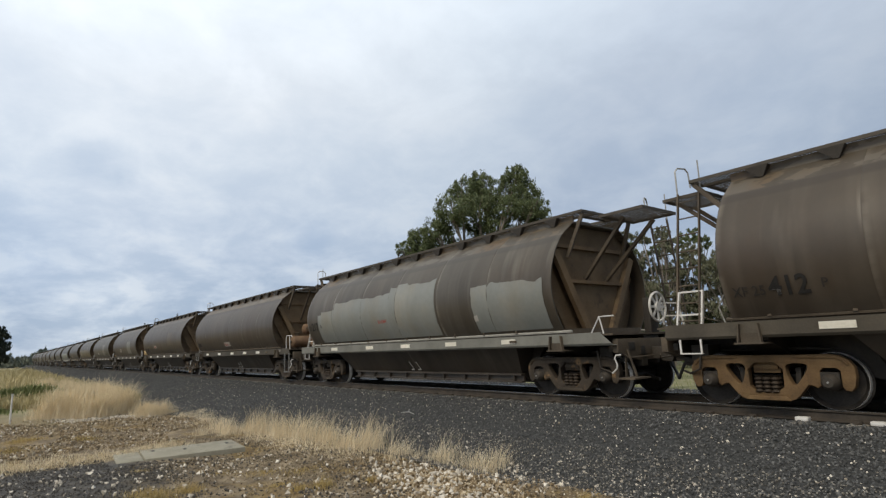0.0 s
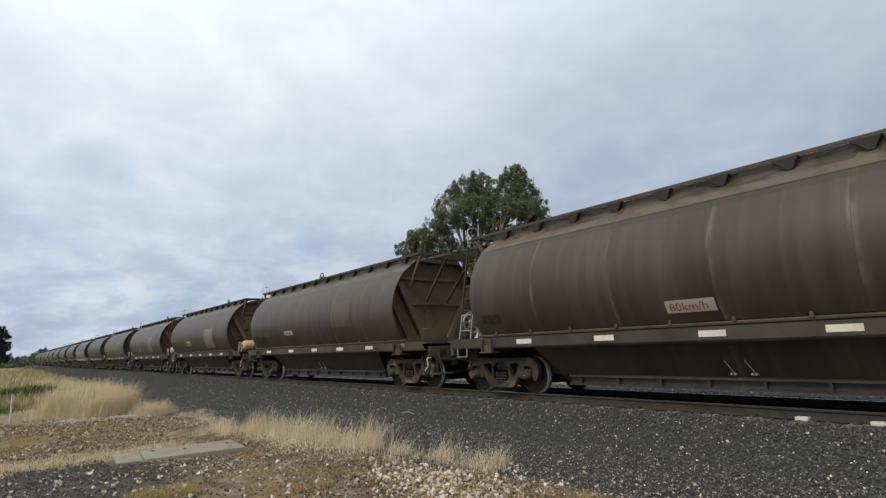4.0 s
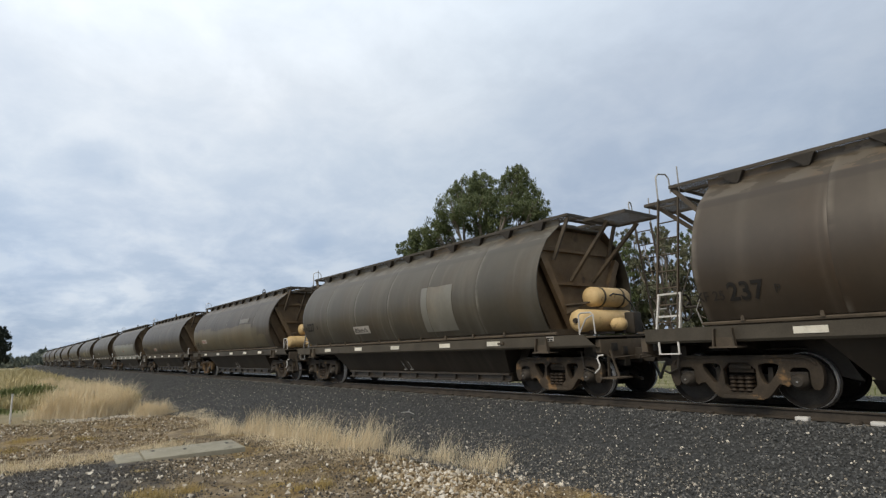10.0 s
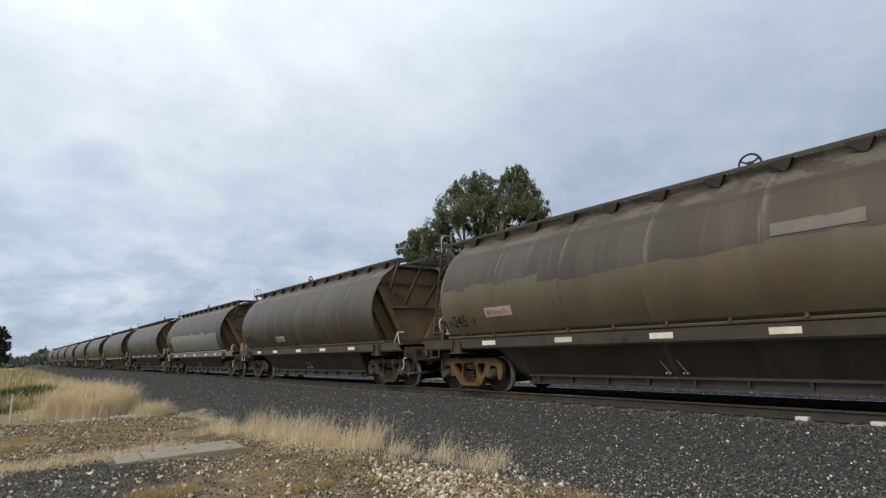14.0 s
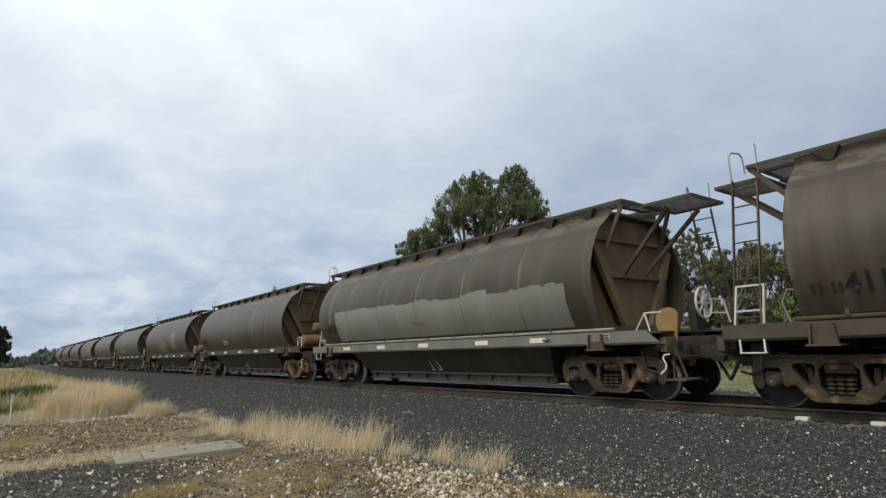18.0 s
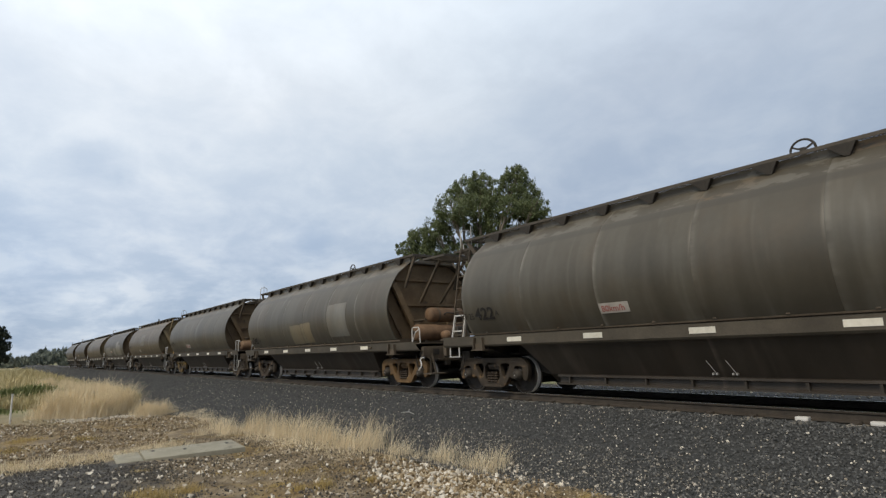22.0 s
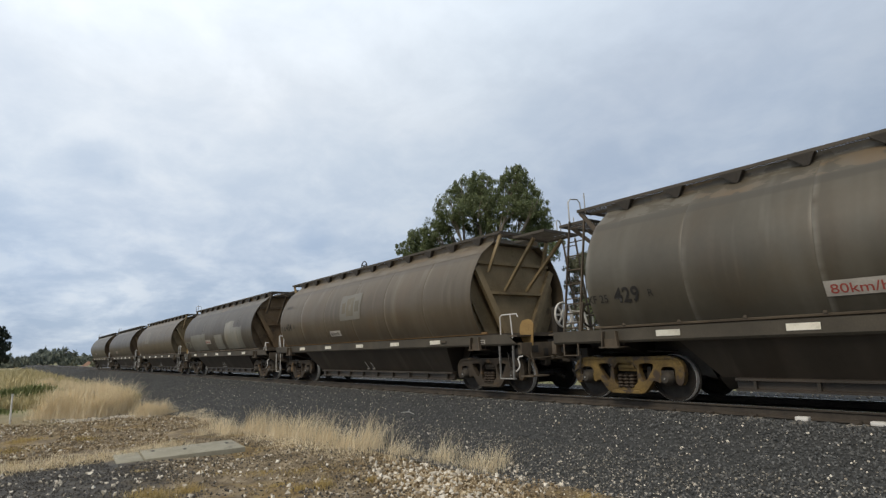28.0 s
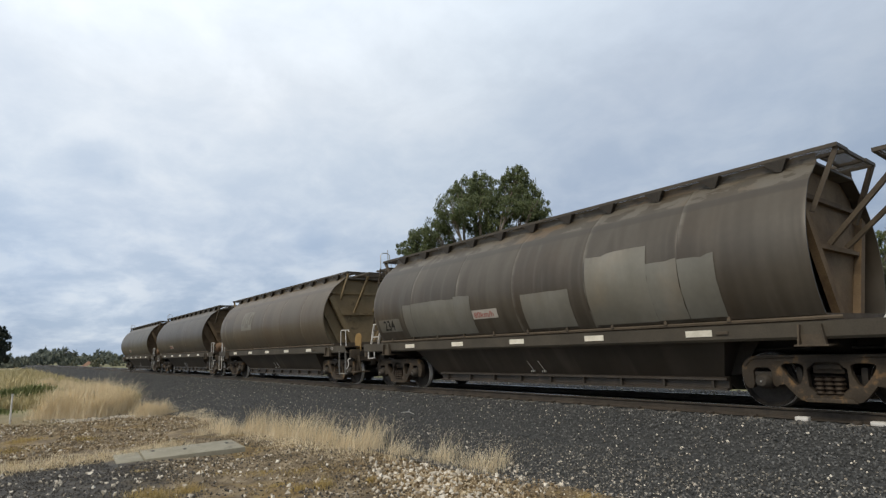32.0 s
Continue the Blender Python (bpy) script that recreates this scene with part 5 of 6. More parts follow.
        for y, z, b in ((-0.85, 1.02, 0.11), (-0.48, 0.94, 0.08), (0.5, 0.96, 0.1), (0.9, 1.02, 0.08)):
            part("gusset", Shape().box(min(s * 7.12, s * 7.135), max(s * 7.12, s * 7.135), y - b, y + b, z - 0.09, z + 0.07), UNDER, beam, bevel=0.006)
        part("deck", Shape().box(min(s * 5.6, s * 7.1), max(s * 5.6, s * 7.1), -1.385, 1.385, 1.235, 1.27), FRAME, w)
        part("centre_sill", Shape().box(min(s * 3.9, s * 7.05), max(s * 3.9, s * 7.05), -0.28, 0.28, 0.86, 1.22), UNDER, w)
        coupler = part("coupler", Shape().box(min(s * 7.1, s * 7.35), max(s * 7.1, s * 7.35), -0.12, 0.12, 0.74, 0.98).prism([(s * 7.33, 0.70), (s * 7.55, 0.68), (s * 7.62, 0.86), (s * 7.55, 1.02), (s * 7.33, 1.0)], s * -0.16, s * 0.06, "y"), UNDER, w, "dark knuckle coupler", bevel=0.02)
        part("hose", Shape().tube([(s * 7.15, s * 0.28, 0.80), (s * 7.3, s * 0.25, 0.62), (s * 7.44, s * 0.18, 0.42), (s * 7.56, 0.0, 0.36)], 0.03, 8), RUBBER, coupler, "black rubber brake hose")
        part("release_rod", rod([(s * 7.2, -1.2, 0.86), (s * 7.25, -1.15, 0.80), (s * 7.25, -0.3, 0.82)], 0.013), FRAME, coupler)
    # hopper body below the sill
    hopper = Shape()
    upper = [(-4.25, -1.33, 1.12), (4.45, -1.33, 1.12), (4.45, 1.33, 1.12), (-4.25, 1.33, 1.12)]
    lower = [(-3.75, -0.86, 0.44), (4.15, -0.86, 0.44), (4.15, 0.86, 0.44), (-3.75, 0.86, 0.44)]
    hopper.add(upper + lower, [(3, 2, 1, 0), (4, 5, 6, 7), (0, 1, 5, 4), (1, 2, 6, 5), (2, 3, 7, 6), (3, 0, 4, 7)])
    part("hopper", hopper, HOPPER, w, "dark greasy steel discharge hopper")
    part("discharge_rail", Shape().prism([(-0.86, 0.46), (-1.0, 0.45), (-1.0, 0.41), (-0.92, 0.40), (-0.92, 0.285), (-1.0, 0.275), (-1.0, 0.245), (-0.86, 0.245)], -3.5, 4.25, "x"), HOPPER, w, "dusty steel discharge rail")
    lug = Shape().box(-0.02, 0.02, -0.99, -0.86, 0.26, 0.41).mesh("rail_rib", UNDER)
    for i in range(9):
        part("rail_rib", lug, None, w, at=(-3.2 + 0.9 * i, 0, 0))
    for x in (-0.05, 0.28):
        part("door_latch", Shape().box(x - 0.045, x - 0.015, -1.05, -1.0, 0.50, 0.535).box(x + 0.02, x + 0.05, -1.05, -1.0, 0.50, 0.535).beam((x, -1.0, 0.53), (x - 0.1, -1.1, 0.74), 0.01, 0.01), PIPE, w, "pale steel door latch")
    for s in (-1, 1):                           # wedge plates between hopper and bogie
        part("chute_plate", Shape().prism([(s * 4.3, 1.1), (s * 4.75, 1.1), (s * 4.35, 0.5), (s * 3.95, 0.42)], -0.66, -0.62, "y"), UNDER, w)
    part("discharge_chute", Shape().prism([(-0.9, 0.46), (-0.6, 0.235), (0.0, 0.18), (0.6, 0.235), (0.9, 0.46)], -3.8, 4.2, "x"), UNDER, w, "black steel discharge chute")
    part("foot_tray", Shape().box(X_BACK, X_FRONT, -1.37, 1.37, 1.285, 1.41), FRAME, w)
    for s in (-1, 1):
        x0, x1 = sorted((s * 4.2, s * 6.95))
        part("brake_cylinder", Shape().tube([(s * 4.5, 0.55, 0.98), (s * 5.1, 0.55, 0.98)], 0.17, 14), UNDER, w)
        part("underframe_web", Shape().box(x0, x1, 0.62, 0.66, 0.60, 1.23), UNDER, w)
        part("bolster", Shape().prism([(-1.3, 1.23), (1.3, 1.23), (1.3, 1.05), (0.5, 0.82), (-0.5, 0.82), (-1.3, 1.05)], s * PIVOT + GEAR - 0.22, s * PIVOT + GEAR + 0.22, "x"), UNDER, w)
        clutter = Shape().box(min(s * 6.45, s * 6.75), max(s * 6.45, s * 6.75), -0.95, -0.5, 0.72, 1.0).beam((s * 6.4, -0.9, 0.62), (s * 7.1, -0.75, 0.80), 0.05, 0.07)
        clutter.tube([(s * 6.5, -1.1, 0.95), (s * 6.55, -1.1, 0.60), (s * 6.75, -1.05, 0.52), (s * 7.0, -0.8, 0.55)], 0.022, 6).beam((s * 6.9, -1.2, 0.98), (s * 6.9, 1.0, 0.98), 0.09, 0.12)
        clutter.tube([(s * 6.2, 0.1, 0.8), (s * 7.1, 0.1, 0.72)], 0.07, 8).box(min(s * 6.95, s * 7.12), max(s * 6.95, s * 7.12), -0.5, -0.32, 0.62, 0.86)
        part("brake_rigging", clutter, UNDER, w, "dark greasy brake rigging", bevel=0.01)
        part("train_pipe", Shape().tube([(s * 4.0, -0.5, 0.86), (s * 5.0, -0.55, 0.9), (s * 6.9, -0.5, 0.9), (s * 7.12, 0.2 * s, 0.84)], 0.025, 8), UNDER, w)
    # running gear
    frame_me, wheel_me, tread_me, spring_me = bogie_shape().mesh("bogie_frame", BOGIE_A, 0.018), wheel_mesh(), tread_mesh(), spring_mesh()
    box_me = Shape().lathe([(0.0, -0.17), (0.07, -0.17), (0.085, -0.15), (0.11, -0.12), (0.125, -0.05), (0.125, 0.1), (0.0, 0.1)], 14).box(-0.12, 0.12, -0.06, 0.08, 0.0, 0.14).mesh("axle_box", UNDER)
    cap_me = Shape().lathe([(0.0, -0.185), (0.014, -0.185), (0.018, -0.165), (0.0, -0.165)], 8).mesh("end_cap", PIPE)
    gear = Shape().box(-0.5, 0.5, -0.62, 0.62, 0.16, 0.5)
    for e in (-1, 1):
        gear.prism([(e * 0.36, 0.30), (e * 0.44, 0.30), (e * 0.46, 0.62), (e * 0.38, 0.62)], -0.88, 0.88, "y")
        gear.beam((e * 0.4, -0.3, 0.58), (e * 1.15, -0.3, 0.72), 0.06, 0.08).beam((e * 0.4, 0.3, 0.58), (e * 1.25, 0.3, 0.3), 0.06, 0.06)
        gear.box(min(e * 0.38, e * 0.43), max(e * 0.38, e * 0.43), -0.86, -0.72, 0.25, 0.58)
    gear_me = gear.mesh("brake_gear", UNDER, 0.01)
    axle_me = Shape().tube([(0, -0.98, 0), (0, 0.98, 0)], 0.075, 12).mesh("wheelset", UNDER)
    for s in (-1, 1):
        bogie = part("bogie_frame", frame_me, None, w, "cast steel bogie frame", at=(s * PIVOT + GEAR, 0, 0))
        for x in (-0.12, 0.0, 0.12):
            for y in (-1.0, -0.9, 0.97):
                part("spring", spring_me, None, bogie, at=(x, y, 0.37))
        part("brake_gear", gear_me, None, bogie)
        for e in (-1, 1):
            box = part("axle_box", box_me, None, bogie, at=(e * AXLES, -0.97, WHEEL_R))
            part("end_cap", cap_me, None, box, "pale bolted cap")
            wheelset = part("wheelset", axle_me, None, w, at=(s * PIVOT + GEAR + e * AXLES, 0, WHEEL_R))
            one = part("wheel", wheel_me, None, wheelset, at=(0, -0.80, 0))
            two = part("wheel", wheel_me, None, wheelset, at=(0, 0.80, 0))
            two.rotation_euler = (0, 0, math.pi)
            part("tread", tread_me, None, wheelset, at=(0, -0.80, 0))
            other = part("tread", tread_me, None, wheelset, at=(0, 0.80, 0))
            other.rotation_euler = (0, 0, math.pi)
    return w


def dressed(ob, mat):
    """Its own paint on a shared mesh."""
    ob.material_slots[0].link = "OBJECT"
    ob.material_slots[0].material = mat


def paint(parent, x0, x1, z0, z1, mat, seed=0, ragged=0.0, name="paint_patch", label="", lift=0.011, step=0.09):
    """A patch that follows the bulging side, with an uneven upper edge where ragged."""
    rng = random.Random(seed)
    s = Shape()
    nx, nz = max(2, int((x1 - x0) / step)), 9
    edge, jump = 0.0, 0.0
    for i in range(nx + 1):
        x = x0 + (x1 - x0) * i / nx
        if rng.random() < 0.3:
            jump = rng.uniform(-1, 1) * ragged
        edge = 0.35 * edge + 0.65 * jump + rng.uniform(-0.1, 0.1) * ragged
        top = z1 + edge
        for j in range(nz + 1):
            z = z0 + (top - z0) * j / nz
            s.v.append((x + rng.uniform(-0.4, 0.4) * ragged * (0.12 if 0 < i < nx else 0.3), side_y(z) - lift, z))
    n = nz + 1
    s.f = [(i * n + j, (i + 1) * n + j, (i + 1) * n + j + 1, i * n + j + 1) for i in range(nx) for j in range(nz)]
    return part(name, s, mat, parent, label, smooth=60)


def lettering(parent, text, x, z, height, mat, name="painted_number", spread=1.0, lift=0.016, weight=0.002):
    """Characters laid on the bulging side, their lower left corner at x, z."""
    curve = bpy.data.curves.new("text", "FONT")
    curve.body, curve.size, curve.resolution_u, curve.offset = text, height / 0.72, 3, weight * height / 0.3
    holder = bpy.data.objects.new("text", curve)
    me = bpy.data.meshes.new_from_object(holder)
    bm = bmesh.new()
    bm.from_mesh(me)
    bmesh.ops.triangulate(bm, faces=bm.faces)
    bmesh.ops.subdivide_edges(bm, edges=[e for e in bm.edges if e.calc_length() > 0.1], cuts=2)
    bmesh.ops.triangulate(bm, faces=bm.faces)
    for v in bm.verts:
        up = z + v.co.y
        v.co = Vector((x + v.co.x * spread, side_y(up) - lift, up))
    bm.to_mesh(me)
    bm.free()
    bpy.data.objects.remove(holder)
    bpy.data.curves.remove(curve)
    me.materials.clear()
    me.materials.append(mat)
    ob = new(name, me)
    ob.parent = parent
    return ob


def bars(parent, x, z, height, widths, mat):
    """Lettering too worn to read."""
    for w in widths:
        paint(parent, x, x + w, z, z + height, mat, name="worn_lettering", lift=0.014, step=0.05)
        x += w + 0.04


def tanks(w, mat):
    """Air reservoirs and pipes on the leading end."""
    tank = part("air_tank", tank_mesh(0.22, 1.35), mat, w, "painted air reservoir", at=(6.38, 0.1, 2.09), smooth=40)
    part("strap", Shape().lathe([(0.222, -0.03), (0.229, -0.03), (0.229, 0.03), (0.222, 0.03)], 24), FRAME, tank, at=(0, -0.35, 0))
    part("strap", Shape().lathe([(0.222, -0.03), (0.229, -0.03), (0.229, 0.03), (0.222, 0.03)], 24), FRAME, tank, at=(0, 0.35, 0))
    low = part("air_tank", tank_mesh(0.24, 1.9), mat, w, "painted air reservoir", at=(6.42, -0.15, 1.57), smooth=40)
    part("end_plug", Shape().lathe([(0.0, -0.99), (0.05, -0.99), (0.06, -0.94), (0.0, -0.93)], 12), UNDER, low)
    small = tank_mesh(0.135, 0.36)
    small.v = [(y, x, z) for x, y, z in small.v]
    part("small_tank", small, mat, w, at=(6.9, -0.28, 1.47), smooth=40)
    part("tank_shelf", Shape().box(5.75, 6.5, -0.75, -0.68, 1.93, 1.97).prism([(5.76, 1.7), (6.4, 1.93), (5.76, 1.93)], -0.7, -0.67, "y"), FRAME, w)
    part("tank_cradle", Shape().box(6.3, 6.54, -0.8, -0.7, 1.27, 1.36).box(6.3, 6.54, 0.4, 0.5, 1.27, 1.36), FRAME, w)
    part("pipe", rod([(6.58, -0.1, 2.09), (6.66, -0.05, 2.14), (6.66, 0.3, 2.12), (6.72, 0.55, 1.9), (6.9, 0.6, 1.45), (6.95, 0.6, 1.25)], 0.018, 8), RUBBER, w)
    part("valve", Shape().box(6.85, 7.08, 0.0, 0.3, 1.27, 1.72), UNDER, w, "dark brake valve", bevel=0.03)


def handbrake(w, guard, mat):
    """Brake wheel, stand and guard on the leading end."""
    wheel = part("brake_wheel", handbrake_rim(), mat, w, "spoked handbrake wheel", at=(7.08, 0.3, 1.80))
    part("hub", Shape().lathe([(0.0, -0.03), (0.09, -0.03), (0.11, 0.0), (0.09, 0.03), (0.0, 0.03)], 16, "x"), mat, wheel)
    for i in range(8):
        a = i * math.tau / 8
        part("spoke", Shape().beam((0, 0.08 * math.cos(a), 0.08 * math.sin(a)), (0, 0.285 * math.cos(a), 0.285 * math.sin(a)), 0.05, 0.02, (1, 0, 0)), mat, wheel)
    part("brake_stand", Shape().box(6.82, 6.98, 0.15, 0.45, 1.26, 2.0), UNDER, w, bevel=0.02)
    if guard:
        part("guard_plate", Shape().prism([(6.9, 1.08), (7.13, 1.08), (7.19, 1.57), (7.13, 1.66), (7.02, 1.7), (6.84, 1.67), (6.76, 1.55), (6.74, 1.40), (6.79, 1.24)], -0.92, -0.89, "y"), GUARD, w, "amber painted guard plate")
    part("brake_frame", Shape().beam((6.72, 1.1, 1.44), (6.71, 1.1, 1.93), 0.045, 0.03).beam((7.19, 1.1, 1.41), (7.09, 1.1, 1.89), 0.045, 0.03).beam((6.71, 1.1, 1.93), (7.09, 1.1, 1.89), 0.035, 0.03).beam((6.71, 1.1, 1.64), (7.14, 1.1, 1.61), 0.035, 0.03), WHITE, w, "white steel frame")


def corner_rail(w, kind):
    """Handrail and step on the leading near corner."""
    if kind == 0:
        pts = [[(6.3, -1.36, 1.29), (6.52, -1.36, 1.62), (6.86, -1.36, 1.62)], [(6.52, -1.36, 1.62), (6.6, -1.36, 1.29)]]
    elif kind == 1:
        pts = [[(6.28, -1.36, 1.29), (6.28, -1.36, 1.78), (6.34, -1.36, 1.83), (6.82, -1.36, 1.83), (6.86, -1.36, 1.76)], [(6.62, -1.36, 1.82), (6.66, -1.36, 1.29)]]
    elif kind == 3:
        pts = [[(6.2, -1.3, 1.29), (6.45, -1.3, 1.52), (6.5, -1.3, 1.66), (6.8, -1.3, 1.66)], [(6.5, -1.3, 1.6), (6.52, -1.3, 1.29)]]
    else:
        pts = [[(6.42, -1.36, 1.29), (6.42, -1.36, 1.68), (6.48, -1.36, 1.72), (6.72, -1.36, 1.72), (6.78, -1.36, 1.66), (6.8, -1.36, 1.29)], [(6.42, -1.36, 1.32), (6.6, -1.36, 1.6), (6.76, -1.36, 1.66)]]
    pts = [[(x + 0.28, y, z - 0.02) for x, y, z in line] for line in pts]
    rail = rod(pts[0], 0.016, 6)
    rail.tube(pts[1], 0.016, 6)
    part("hand_rail", rail, FRAME if kind == 3 else WHITE, w, "bent hand rail")
    if kind in (1, 2):
        part("far_rail", rod([(6.75, 1.36, 1.29), (6.75, 1.36, 1.74), (6.8, 1.36, 1.8), (7.1, 1.36, 1.8), (7.15, 1.36, 1.74), (7.15, 1.36, 1.25)], 0.016), WHITE, w, "white bent hand rail")
    if kind == 1:
        part("side_step", Shape().beam((6.56, -1.42, 1.1), (6.56, -1.42, 0.37), 0.05, 0.012, (1, 0, 0)).beam((7.0, -1.42, 1.1), (6.98, -1.42, 0.37), 0.05, 0.012, (1, 0, 0)).box(6.54, 7.0, -1.43, -1.36, 0.355, 0.38), PIPE, w, "dull steel stirrup step")
    part("end_step", Shape().box(7.02, 7.4, -1.25, -0.72, 0.40, 0.43).beam((7.06, -1.0, 0.42), (7.09, -1.0, 0.95), 0.06, 0.02).beam((7.3, -1.0, 0.42), (7.13, -1.0, 0.95), 0.05, 0.02), FRAME, w)
    part("uncoupling_lever", rod([(7.2, -1.33, 0.86), (7.11, -1.36, 0.85), (7.09, -1.38, 0.80), (7.14, -1.38, 0.68), (7.13, -1.39, 0.61), (7.03, -1.4, 0.52)], 0.016), WHITE, w, "white bent uncoupling lever")


def trailing_steps(w, mat):
    """Foot of the trailing ladder, painted white as a rule, and a step under the sill."""
    low = Shape().beam((-6.76, -1.115, 1.93), (-6.82, -1.20, 1.29), 0.055, 0.03, (1, 0, 0)).beam((-6.34, -1.115, 1.93), (-6.38, -1.20, 1.29), 0.055, 0.03, (1, 0, 0))
    for z in (1.52, 1.92):
        low.beam((-6.8, -1.17 + 0.13 * (z - 1.52), z), (-6.36, -1.17 + 0.13 * (z - 1.52), z), 0.03, 0.03)
    part("ladder_foot", low, mat, w, "painted foot of the ladder")
    under = Shape().beam((-6.7, -1.38, 0.87), (-6.7, -1.38, 1.1), 0.03, 0.02).beam((-6.34, -1.38, 0.87), (-6.34, -1.38, 1.1), 0.03, 0.02).box(-6.715, -6.325, -1.4, -1.34, 0.855, 0.875)
    part("under_step", under, mat, w, "painted stirrup step")
    part("end_grab", rod([(-6.1, -0.9, 1.29), (-6.2, -0.9, 1.62), (-6.1, -0.9, 1.82), (-5.9, -0.9, 1.8)], 0.014), PIPE, w)
    part("end_box", Shape().prism([(-6.1, 1.27), (-5.7, 1.27), (-5.7, 1.62), (-5.95, 1.62)], -0.5, 0.1, "y"), END, w)


def speed_decal(w, x, z, mat=RED, back=True, wide=0.86, tall=0.21):
    if back:
        paint(w, x, x + wide, z, z + tall, DECAL, name="speed_decal", label="small dusty speed limit decal", step=0.1)
    lettering(w, "80km/h", x + 0.07 * wide, z + 0.17 * tall, 0.62 * tall, mat, "speed_lettering", 1.25 * wide / (4.1 * tall))


# what sets each wagon apart: leading end, corner rail, bogie paint (trailing, leading), dust, number, patches
GREY, TAN, PALE = PATCH_GREY, PATCH_TAN, PATCH_PALE
